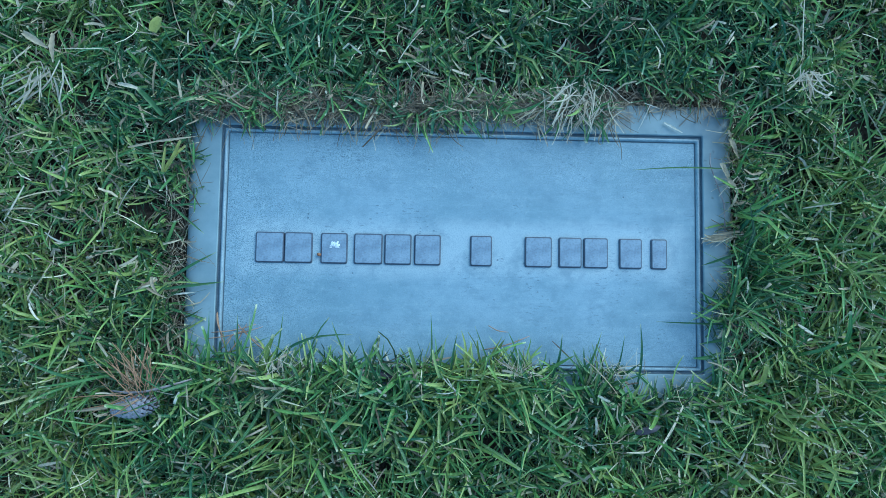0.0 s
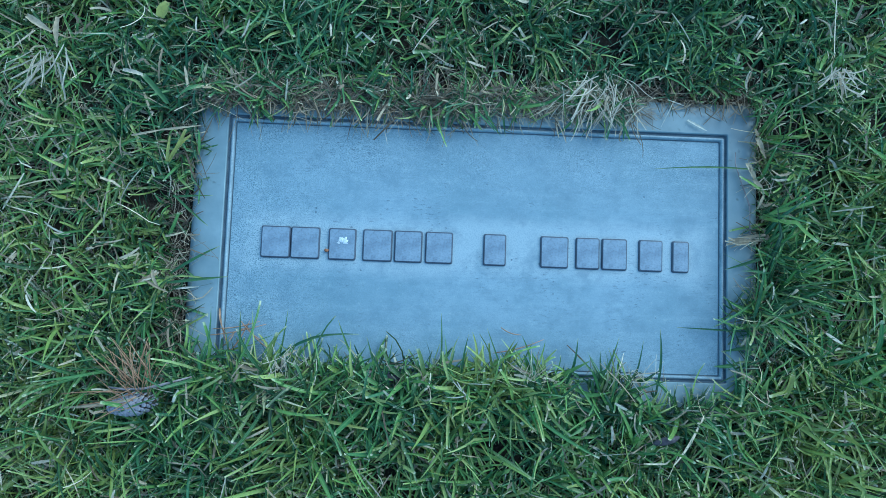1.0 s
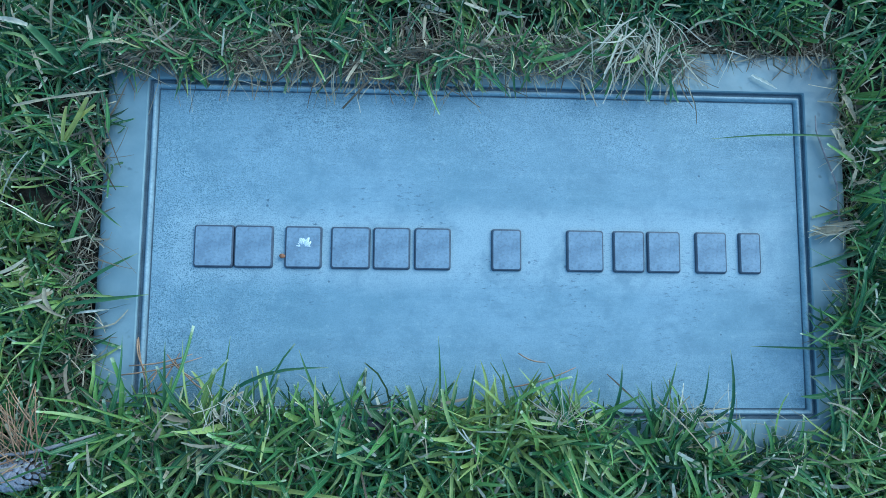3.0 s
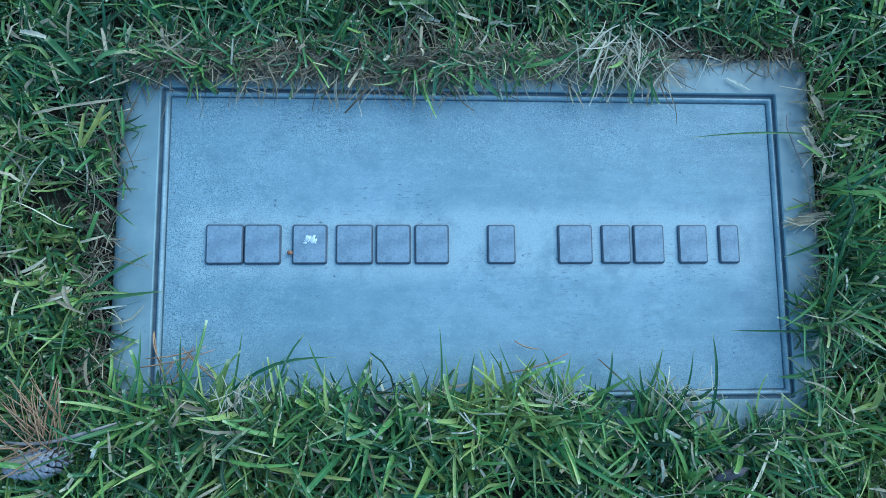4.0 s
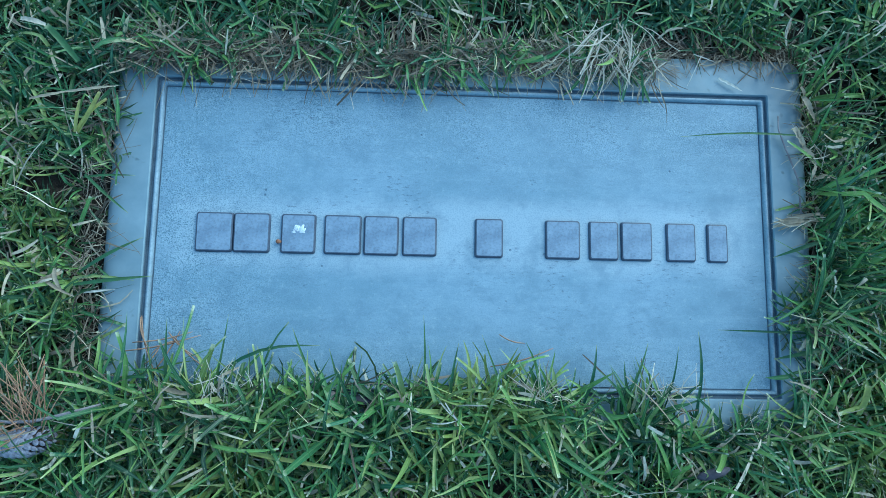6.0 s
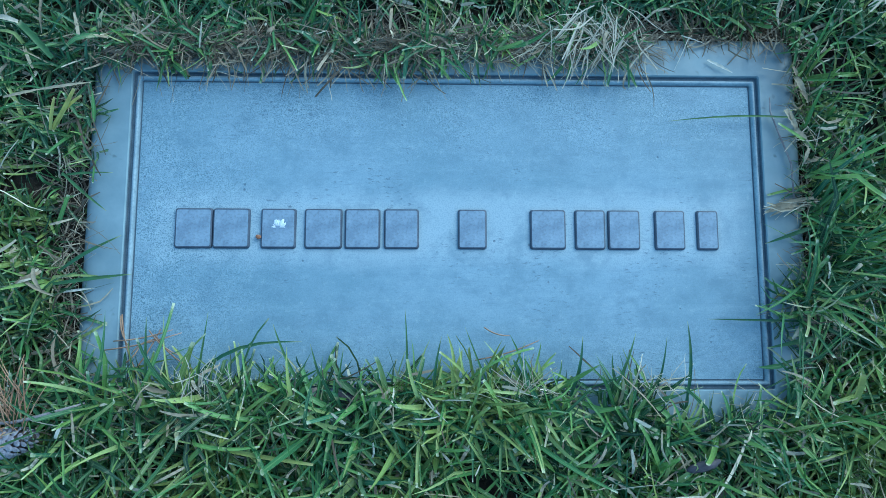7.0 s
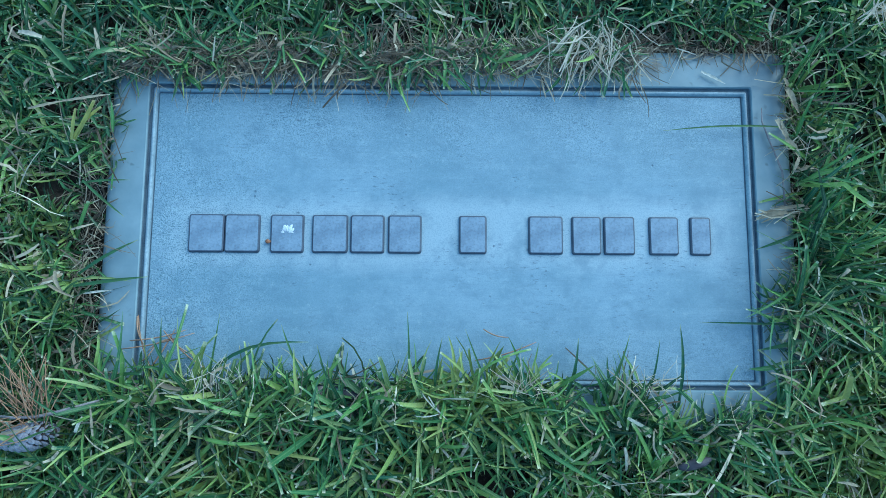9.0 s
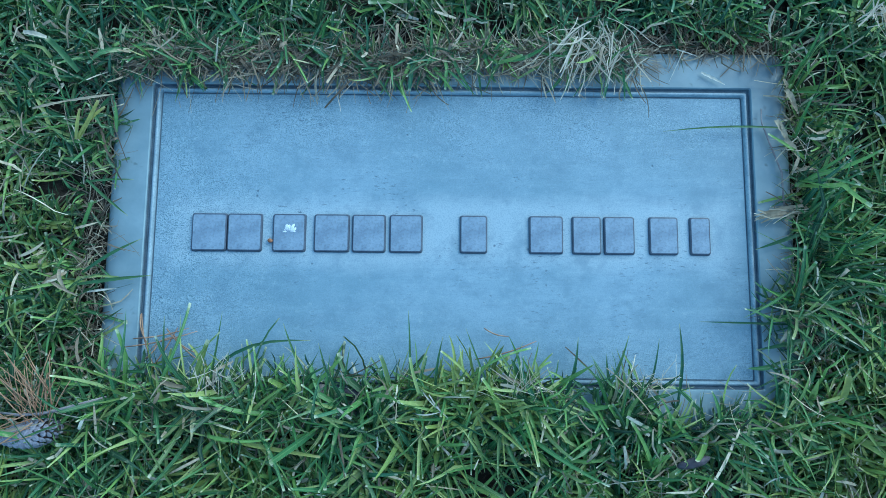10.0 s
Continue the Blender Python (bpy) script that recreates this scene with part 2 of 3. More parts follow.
def rounded(hx, hy, r, n=5):
    """A rectangle's outline with rounded corners, counter-clockwise."""
    pts = []
    for cx, cy, a in ((hx - r, hy - r, 0), (-hx + r, hy - r, 90), (-hx + r, -hy + r, 180), (hx - r, -hy + r, 270)):
        for i in range(n + 1):
            b = radians(a + 90 * i / n)
            pts.append((cx + r * math.cos(b), cy + r * math.sin(b)))
    return pts


def loft(rings, close_top=False, mats=None):
    """Rings of equal count (x, y, z), skinned one to the next; mats: material index of each skin."""
    bm = bmesh.new()
    vs = [[bm.verts.new(p) for p in ring] for ring in rings]
    for k in range(len(vs) - 1):
        a, b = vs[k], vs[k + 1]
        for i in range(len(a)):
            j = (i + 1) % len(a)
            f = bm.faces.new((a[i], a[j], b[j], b[i]))
            f.material_index = mats[k] if mats else 0
    if close_top:
        f = bm.faces.new(vs[-1])
        f.material_index = mats[-1] if mats else 0
    return bm


def ring(hx, hy, r, z, cx=0.0, cy=0.0, n=5):
    return [(cx + x, cy + y, z) for x, y in rounded(hx, hy, r, n)]


def along_layer(me, values):
    at = me.attributes.new("along", "FLOAT", "POINT")
    at.data.foreach_set("value", np.asarray(values, dtype=np.float32))


def ribbon_mesh(name, pts, w, mat, tip=0.15, fold=0.25, base=0.7, rag=0.0):
    """A folded leaf blade along points; w its width."""
    pts = [Vector(p) for p in pts]
    bm, n, s = bmesh.new(), len(pts), []
    rows = []
    for i, p in enumerate(pts):
        t = (pts[min(i + 1, n - 1)] - pts[max(i - 1, 0)]).normalized()
        side = t.cross(Vector((0, 0, 1)))
        side = side.normalized() if side.length > 1e-4 else Vector((1, 0, 0))
        up = side.cross(t)
        u = i / (n - 1)
        h = w / 2 * min(base + (1 - base) * u * 3, 1) * (1 - (1 - tip) * max(0, (u - 0.45) / 0.55) ** 1.6)
        a, b = (1 - rag * random.random(), 1 - rag * random.random()) if rag else (1, 1)
        rows.append([bm.verts.new(q) for q in (p - side * h * a, p - up * h * fold * 2, p + side * h * b)])
        s += [u] * 3
    for a, b in zip(rows, rows[1:]):
        for k in range(2):
            bm.faces.new((a[k], a[k + 1], b[k + 1], b[k]))
    me = bpy.data.meshes.new(name)
    bm.to_mesh(me)
    bm.free()
    me.materials.append(mat)
    along_layer(me, s)
    me.shade_smooth()
    return me


def tube_bm(pts, radii, sides=6):
    """A tapered round stem along points."""
    pts = [Vector(p) for p in pts]
    bm, rows = bmesh.new(), []
    for i, p in enumerate(pts):
        t = (pts[min(i + 1, len(pts) - 1)] - pts[max(i - 1, 0)]).normalized()
        a = t.cross(Vector((0, 0, 1)))
        a = a.normalized() if a.length > 1e-4 else Vector((1, 0, 0))
        b = t.cross(a)
        rows.append([bm.verts.new(p + (a * math.cos(q) + b * math.sin(q)) * radii[i]) for q in (2 * math.pi * k / sides for k in range(sides))])
    for u, v in zip(rows, rows[1:]):
        for k in range(sides):
            bm.faces.new((u[k], u[(k + 1) % sides], v[(k + 1) % sides], v[k]))
    bm.faces.new(rows[0][::-1]), bm.faces.new(rows[-1])
    return bm


def arc(a, b, lift=0.0, sway=0.0, n=7):
    """Points from a to b, raised and swayed in between."""
    a, b = Vector(a), Vector(b)
    side = (b - a).cross(Vector((0, 0, 1)))
    side = side.normalized() if side.length > 1e-5 else Vector((1, 0, 0))
    return [a.lerp(b, i / (n - 1)) + (Vector((0, 0, lift)) + side * sway) * math.sin(math.pi * i / (n - 1)) for i in range(n)]


# ---- setting: the ground ----
HX, HY = 0.303, 0.169          # half size of the marker
IX, IY0, IY1 = 0.268, -0.1335, 0.1332   # the incised frame


def build_ground():
    fine = [i * 0.04 for i in range(-40, 41)]
    out = [1.8, 2.3, 3.2, 5, 9, 18, 40, 100, 300, 900]
    line = [-v for v in reversed(out)] + fine + out
    bm = bmesh.new()
    vs = []
    for y in line:
        row = []
        for x in line:
            near = max(0, 1 - max(abs(x), abs(y)) / 1.7)
            z = -0.016 + near * 0.006 * noise.noise((x * 9, y * 9, 0.3)) + near * 0.003 * noise.noise((x * 31, y * 31, 4))
            row.append(bm.verts.new((x, y, z)))
        vs.append(row)
    for a, b in zip(vs, vs[1:]):
        for i in range(len(a) - 1):
            bm.faces.new((a[i], a[i + 1], b[i + 1], b[i]))
    tagged(link("ground", bm, GROUND), "dark soil and lawn reaching to the horizon", "ground", kind="structure")


build_ground()


# ---- the marker ----
def build_marker():
    marker = holder("grave_marker", (0, 0, 0), "flat weathered bronze grave marker with blue-grey patina set in grass", "grave marker")
    cy, hy = (IY0 + IY1) / 2, (IY1 - IY0) / 2

    def inner(d, z, r=0.0015):
        return ring(IX - d, hy - d, r, z, 0, cy)

    slab = loft([ring(HX, HY, 0.012, -0.045), ring(HX, HY, 0.012, -0.006), ring(HX - 0.001, HY - 0.001, 0.011, -0.0025), ring(HX - 0.003, HY - 0.003, 0.010, 0.0003),
                 ring(HX - 0.007, HY - 0.007, 0.008, 0.0026), ring(HX - 0.012, HY - 0.012, 0.006, 0.0036), ring(HX - 0.018, HY - 0.018, 0.005, 0.0040),
                 inner(-0.0006, 0.0040), inner(0.0004, 0.0030), inner(0.0010, 0.0002), inner(0.0034, 0.0000)],
                mats=[0, 0, 0, 0, 0, 0, 0, 0, 1, 1])
    border = part("slab", slab, [BORDER, GRIME], marker, "smooth flat border of the marker, rolled off at its edge")
    border.data.set_sharp_from_angle(angle=radians(35))
    bead = loft([inner(0.0034, 0.0), inner(0.0036, 0.0022), inner(0.0044, 0.0036), inner(0.0054, 0.0040), inner(0.0064, 0.0034), inner(0.0071, 0.0018),
                 inner(0.0073, 0.0)])
    part("bead", bead, BEAD, marker, "thin raised rim line round the panel", smooth=True)
    panel = loft([inner(0.0073, 0.0, 0.001), inner(0.0082, 0.0, 0.001), inner(0.0087, 0.0008, 0.001)], True, mats=[1, 1, 0])
    part("panel", panel, [PANEL, GRIME], marker, "stippled blue-grey panel with worn streaks", smooth=False)
    # the inscription stands as plain bars, one for each sign
    for x0, x1 in ((-0.2278, -0.1956), (-0.1966, -0.1648), (-0.1570, -0.1267), (-0.1209, -0.0886), (-0.0876, -0.0569), (-0.0549, -0.0246),
                   (0.0067, 0.0321), (0.0673, 0.0986), (0.1050, 0.1319), (0.1329, 0.1613), (0.1725, 0.1995), (0.2083, 0.2278)):
        hx, hh = (x1 - x0) / 2 - 0.0009, 0.0165
        rings = [ring(hx + 0.0004, hh + 0.0004, 0.0022, 0.0002), ring(hx, hh, 0.002, 0.0020), ring(hx - 0.0005, hh - 0.0005, 0.0016, 0.0026),
                 ring(hx - 0.0012, hh - 0.0012, 0.0014, 0.0028)]
        bar = part("inscription_bar", loft(rings, True, mats=[0, 0, 0, 1]), [BAR_RIM, BAR_TOP], marker, smooth=False)
        x = (x0 + x1) / 2
        bar.matrix_basis = Matrix.Translation((x, -0.0012, 0.0006))
    dot = part("inscription_dot", loft([ring(0.0026, 0.0026, 0.0025, 0.0004), ring(0.0026, 0.0026, 0.0025, 0.0024), ring(0.002, 0.002, 0.0019, 0.003)], True), BAR_RIM, marker)
    dot.location = (0.0275, -0.0141, 0)


build_marker()


# ---- the lawn: blades by the thousand ----
rng = np.random.default_rng(7)


def floor_z(x, y):
    return np.where((np.abs(x) < HX) & (np.abs(y) < HY), 0.0055, -0.010)


def blades_object(name, mat, x, y, az, length, width, rise, bend, curl, tip, seg, cols, tone, z0=None, twist=0.5, hue=None, cut=None, fold=0.45):
    n = len(x)
    z = floor_z(x, y) if z0 is None else z0
    V = np.zeros((n, seg + 1, cols, 3), dtype=np.float32)
    px, py, pz = x.copy(), y.copy(), z + 0
    tw = rng.normal(0, twist, n)
    # some blades are creased part of the way along
    at_u = rng.uniform(0.3, 0.8, n)
    crease = np.where(rng.random(n) < 0.38, rng.normal(0.7, 0.6, n), 0.0)
    veer = np.where(crease != 0, rng.normal(0, 0.6, n), 0.0)
    for i in range(seg + 1):
        u = i / seg
        e, a = rise - bend * u - crease * (u > at_u), az + curl * u + veer * (u > at_u)
        t = np.stack([np.cos(e) * np.cos(a), np.cos(e) * np.sin(a), np.sin(e)], 1)
        if i:
            px, py, pz = px + t[:, 0] * length / seg, py + t[:, 1] * length / seg, pz + t[:, 2] * length / seg
            pz = np.maximum(pz, floor_z(px, py) + 0.0012)
        s = np.stack([-np.sin(a), np.cos(a), np.zeros(n)], 1)
        up = np.cross(t, s)
        s, up = s * np.cos(tw)[:, None] + up * np.sin(tw)[:, None], up * np.cos(tw)[:, None] - s * np.sin(tw)[:, None]
        h = width / 2 * min(0.65 + u * 1.2, 1.0) * (1 - (1 - tip) * max(0.0, (u - 0.4) / 0.6) ** 1.7)
        p = np.stack([px, py, pz], 1)
        V[:, i, 0], V[:, i, -1] = p - s * h[:, None], p + s * h[:, None]
        if cols == 3:
            V[:, i, 1] = p - up * (h * fold)[:, None]
    base = (np.arange(n) * (seg + 1) * cols)[:, None, None]
    i, c = np.meshgrid(np.arange(seg), np.arange(cols - 1), indexing="ij")
    q = (i * cols + c)[None]
    F = np.stack([base + q, base + q + 1, base + q + cols + 1, base + q + cols], -1).reshape(-1)
    me = bpy.data.meshes.new(name)
    me.vertices.add(n * (seg + 1) * cols)
    me.vertices.foreach_set("co", V.reshape(-1))
    me.loops.add(len(F))
    me.loops.foreach_set("vertex_index", F.astype(np.int32))
    me.polygons.add(len(F) // 4)
    me.polygons.foreach_set("loop_start", np.arange(0, len(F), 4, dtype=np.int32))
    me.materials.append(mat)
    me.update(calc_edges=True)
    along_layer(me, np.broadcast_to((np.arange(seg + 1) / seg)[None, :, None], (n, seg + 1, cols)).reshape(-1))
    at = me.attributes.new("across", "FLOAT", "POINT")
    at.data.foreach_set("value", np.tile(np.linspace(-1, 1, cols), n * (seg + 1)).astype(np.float32))
    at = me.attributes.new("tone", "FLOAT", "POINT")
    at.data.foreach_set("value", np.repeat(np.clip(tone, 0, 1), (seg + 1) * cols).astype(np.float32))
    for which, v in (("hue", hue), ("cut", cut)):
        if v is not None:
            at = me.attributes.new(which, "FLOAT", "POINT")
            at.data.foreach_set("value", np.repeat(np.clip(v, 0, 1), (seg + 1) * cols).astype(np.float32))
    me.shade_smooth()
    return new(name, me)


def waves(x, y, f, seed):
    """Smooth unevenness, about -1 to 1."""
    r = np.random.default_rng(seed)
    v = 0
    for _ in range(7):
        a, k, p = r.uniform(0, 2 * np.pi), f * r.uniform(0.5, 1.6), r.uniform(0, 2 * np.pi)
        v = v + np.sin((x * np.cos(a) + y * np.sin(a)) * k + p)
    return v / 3.2


def turf_edge(x, y):
    """How far outside the bare marker a root is; the turf creeps over the slab unevenly."""
    wob = 0.005 * waves(x, y, 70, 3)
    left = np.where(y > 0.05, -0.290, -0.310)
    right = np.where(y < -0.045, 0.277, np.where(y > 0.12, 0.296, 0.304))
    top = np.where(x > 0.185, 0.178, np.where(x < -0.05, 0.144, 0.152))
    low = np.where(x > 0.17, -0.155, -0.127)
    return np.maximum.reduce([left - x, x - right, y - top, low - y]) + wob


def step(v, a, b):
    u = np.clip((v - a) / (b - a), 0, 1)
    return u * u * (3 - 2 * u)


def lawn(n, x0, x1, y0, y1, gaps=0.32):
    x, y = rng.uniform(x0, x1, n), rng.uniform(y0, y1, n)
    full = (y < -0.12) & (rng.random(n) < np.where(y > -0.155, 0.97, np.where(y > -0.185, 0.7, 0.0)))
    d = turf_edge(x, y)
    thin = 0.30 * np.clip(1 - d / 0.09, 0, 1) * (y > -0.11) * (y < 0.12)
    keep = (d > 0) & (full | (waves(x, y, 75, 11) + rng.uniform(-0.5, 1.0, n) > thin - gaps))
    return x[keep], y[keep]


def turf(name, label, n, length, width, rise, bend, seg, tufts, tone_offset, lift=0.0, gaps=0.32):
    """One layer of turf: tillers that each fan out a few blades."""
    x, y = lawn(n, -0.64, 0.62, -0.42, 0.47, gaps)
    d = turf_edge(x, y)
    k = rng.integers(*tufts, len(x))
    rep = lambda v: np.repeat(v, k)
    m = int(k.sum())
    az = rep(rng.uniform(0, 2 * np.pi, len(x))) + rng.normal(0, 0.9, m)
    edge = rep(np.clip(1 - d / 0.03, 0, 1))
    bx, by = rep(x) + rng.normal(0, 0.003, m), rep(y) + rng.normal(0, 0.003, m)
    # at the rim some blades hang over the slab
    inward = np.arctan2(np.where(by > 0.13, -1.0, np.where(by < -0.12, 1.0, 0.0)), np.where(np.abs(by) < 0.13, -np.sign(bx), 0.0))
    lean = np.where(by < -0.12, 0.45, np.where(by > 0.13, np.where(bx > 0.17, np.where(bx > 0.26, 0.4, 0.15), 0.55), np.where(bx > 0, np.where(by < -0.05, 0.22, np.where(by > 0.06, 0.32, 0.16)), 0.14)))
    over = rng.random(m) < edge * lean
    away = (edge > 0.3) & (np.abs(by) < 0.14) & ~over
    az = np.where(over, inward + rng.normal(0, 0.65, m), np.where(away, inward + np.pi + rng.normal(0, 1.2, m), az))
    south = step(by, 0.02, -0.16)
    east = step(bx, 0.27, 0.34)
    wall = np.maximum(step(bx, 0.27, 0.30) * step(by, -0.12, -0.06), step(by, 0.15, 0.17) * step(bx, 0.14, 0.2)) * edge
    size = rep(1 + 0.22 * waves(x, y, 26, 5)) * (1 - 0.2 * edge * (1 - wall)) * (0.88 + 0.36 * south + 0.14 * east) * (1 + 0.45 * wall)
    L = np.clip(rng.normal(length, length * 0.32, m), 0.012, 0.095) * size
    W = np.clip(rng.lognormal(math.log(width), 0.33, m), 0.001, 0.0052) * (0.92 + 0.12 * south + 0.08 * east)
    E = np.clip(rng.normal(rise, 0.36, m), 0.05, 1.5) * np.where(over, 0.75, 1.0)
    E = E * (1 - 0.8 * wall) + 1.3 * 0.8 * wall
    B = np.clip(rng.normal(bend, 0.5, m), -0.3, 2.2) * (1 - 0.8 * wall) + np.where(over, 0.35, 0.0)
    cut = rng.random(m) < 0.45
    tip = np.where(cut, rng.uniform(0.3, 0.8, m), 0.06)
    west = step(bx, -0.30, -0.42)
    dry = west * 0.6 + step(bx, 0.34, 0.46) * 0.5 + 0.5 * np.clip(waves(bx, by, 16, 9), 0, 1)
    # the south lift, and west below, paint the stronger light there into the tone
    tone = rng.beta(0.9, 1.6, m) * 0.97 + tone_offset + 0.12 * south * (0.7 + 0.5 * rep(waves(x, y, 18, 31))) + 0.10 * rep(waves(x, y, 30, 8)) + rep(rng.normal(0, 0.10, len(x)))
    dead = rng.random(m) < 0.06 + 0.19 * dry
    # shade beside the marker, on the far side and near left, put into blade tone
    shade_tone = -0.20 * step(bx, -0.25, -0.32) * step(by, 0.0, -0.10) - 0.07 * step(by, 0.14, 0.2) - 0.10 * rep(np.clip(1 - d / 0.10, 0, 1)) * (by > -0.1) + 0.06 * step(by, -0.17, -0.22) * step(bx, -0.22, -0.1)
    tone = np.where(dead, rng.uniform(0.86, 1.0, m), np.clip(tone + 0.10 * west + 0.10 * east + shade_tone, 0, 0.84))
    hue = np.clip(0.42 + rep(0.20 * waves(x, y, 24, 41) + rng.normal(0, 0.18, len(x))) + rng.normal(0, 0.10, m) + 0.16 * west + 0.18 * east + 0.15 * south - 0.05 * step(by, 0.12, 0.2), 0, 1)
    W, L = np.where(dead, W * rng.uniform(0.4, 0.9, m), W), np.where(dead, L * 0.7, np.where(over & (by < -0.12), L * 0.75, np.where(over & (bx > 0.25), L * 0.65, L)))
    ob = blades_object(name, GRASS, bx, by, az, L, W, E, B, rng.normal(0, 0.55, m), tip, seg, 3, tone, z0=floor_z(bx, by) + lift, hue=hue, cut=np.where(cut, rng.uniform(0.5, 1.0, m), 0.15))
    tagged(ob, label, "grass", kind="stuff")


def strands(beds):
    """Thin dead strands; a bed is x, y, length, width, rise, depth and the range of tones."""
    cat = lambda f: np.concatenate([f(b, len(b[0])) for b in beds])
    x, y = cat(lambda b, n: b[0]), cat(lambda b, n: b[1])
    n = len(x)
    ob = blades_object("dead_grass_thatch", DRY, x, y, rng.uniform(0, 6.283, n), cat(lambda b, n: np.clip(rng.normal(b[2], b[2] * 0.4, n), 0.008, 0.09)),
                       cat(lambda b, n: np.clip(rng.lognormal(math.log(b[3]), 0.4, n), 0.0004, 0.003)), cat(lambda b, n: rng.normal(b[4], 0.3, n)),
                       rng.normal(0.35, 0.5, n), rng.normal(0, 0.5, n), rng.uniform(0.3, 0.9, n), 5, 2, cat(lambda b, n: rng.uniform(b[6], b[7], n)),
                       z0=floor_z(x, y) + cat(lambda b, n: rng.uniform(0, b[5], n)))
    tagged(ob, "pale and brown dead grass strands tangled among the turf", "dead grass", kind="stuff")


def build_lawn():
    # undergrowth tone is pushed down so its colour carries the shade of the gaps
    turf("lawn_undergrowth", "short green turf undergrowth, darkened for the shade between blades", 12500, 0.032, 0.0018, 0.95, 0.5, 3, (3, 6), -0.30, 0.0, 0.22)
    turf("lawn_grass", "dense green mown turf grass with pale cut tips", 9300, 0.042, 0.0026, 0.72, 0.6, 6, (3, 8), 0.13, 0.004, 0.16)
    # the lawn goes on around
    ang, rad = rng.uniform(0, 2 * np.pi, 52000), 0.4 + np.abs(rng.normal(0, 1.3, 52000))
    x, y = rad * np.cos(ang), rad * np.sin(ang)
    far = (np.abs(x + 0.01) > 0.63) | (np.abs(y - 0.025) > 0.445)
    x, y = np.repeat(x[far], 3), np.repeat(y[far], 3)
    n = len(x)
    tagged(blades_object("outer_lawn_grass", GRASS, x + rng.normal(0, 0.01, n), y + rng.normal(0, 0.01, n), rng.uniform(0, 6.283, n), rng.normal(0.05, 0.01, n),
                         rng.normal(0.0048, 0.0008, n), rng.normal(0.8, 0.3, n), rng.normal(0.7, 0.4, n), rng.normal(0, 0.3, n),
                         np.full(n, 0.3), 2, 2, np.where(rng.random(n) < 0.2, rng.uniform(0.85, 1.0, n), rng.beta(0.9, 2.1, n) * 0.8), hue=rng.normal(0.5, 0.2, n), cut=np.full(n, 0.5)), "green mown lawn around the marker", "grass", kind="stuff")
    # dead strands low among the blades, and flat on the slab's far border
    x, y = lawn(14000, -0.64, 0.62, -0.42, 0.47)
    dens = waves(x, y, 24, 21) + 0.9 * np.clip(1 - turf_edge(x, y) / 0.02, 0, 1) + rng.normal(0, 0.5, len(x)) + 0.5 * step(x, -0.28, -0.45)
    x, y = x[dens > 0.1], y[dens > 0.1]
    deep = rng.random(len(x)) < 0.7
    # the deep strands are toned dark too, adding to the shade in the gaps
    beds = [(x[deep], y[deep], 0.030, 0.0010, 0.3, 0.014, 0.0, 0.38), (x[~deep], y[~deep], 0.032, 0.0011, 0.4, 0.032, 0.2, 1.0)]
    for n, x0, x1, mid, deep, width, pale in ((1900, -0.298, -0.02, 0.151, 0.009, 0.0008, 0.62), (900, -0.02, 0.17, 0.158, 0.010, 0.0007, 0.85), (420, 0.15, 0.31, 0.177, 0.005, 0.0008, 0.6)):
        x, y = rng.uniform(x0, x1, n), rng.normal(mid, deep, n)
        keep = y > 0.138 + 0.006 * waves(x, y, 60, 77)
        beds.append((x[keep], y[keep], 0.024, width, 0.1, 0.009, 0.0, pale))
    n = 950
    x = np.where(rng.random(n) < 0.62, rng.normal(-0.314, 0.007, n), rng.normal(0.311, 0.006, n))
    beds.append((x, rng.uniform(-0.16, 0.16, n), 0.022, 0.0007, 0.4, 0.012, 0.0, 0.75))
    x, y = lawn(2200, -0.64, 0.62, -0.42, 0.47)
    beds.append((x, y, 0.018, 0.0028, 0.5, 0.028, 0.4, 0.9))
    x, y = lawn(9000, -0.64, 0.62, -0.42, 0.47)
    worn = step(x, -0.31, -0.40) + step(x, 0.36, 0.44) + 0.9 * step(y, -0.16, -0.22) + 0.35 * step(y, 0.2, 0.26) * step(x, -0.1, -0.3)
    keep = rng.random(len(x)) < worn * (0.35 + 0.3 * waves(x, y, 26, 63))
    beds.append((x[keep], y[keep], 0.022, 0.0011, 0.5, 0.034, 0.35, 0.85))
    # broad bleached scraps left lying on top by the mower
    x, y = lawn(620, -0.64, 0.62, -0.42, 0.47)
    top = rng.random(len(x)) < 0.35 + 0.65 * step(y, -0.10, -0.16)
    beds.append((x[top], y[top] - 0.004, 0.019, 0.0030, 0.5, 0.040, 0.55, 1.0))
    strands(beds)


build_lawn()


# ---- single long blades that lie over the marker ----
def long_blade(a, b, w=0.003, lift=0.0, sway=0.0, mat=None, name="grass_blade", label="long green grass blade lying over the bronze marker",
               category="grass blade", group="blades over the marker", tip=0.15):
    torn = mat in (TAN, PALE, WHITE)
    pts = arc(a, b, lift, sway, 15 if torn else 7)
    me = ribbon_mesh(name, [(p.x - a[0], p.y - a[1], p.z + (0.0003 * math.sin(k * 1.9) if torn else 0)) for k, p in enumerate(pts)], w, mat or LONG, tip, rag=0.2 if torn else 0.0)
    ob = new(name, me)
    ob.location = (a[0], a[1], 0)
    return tagged(ob, label, category, group)


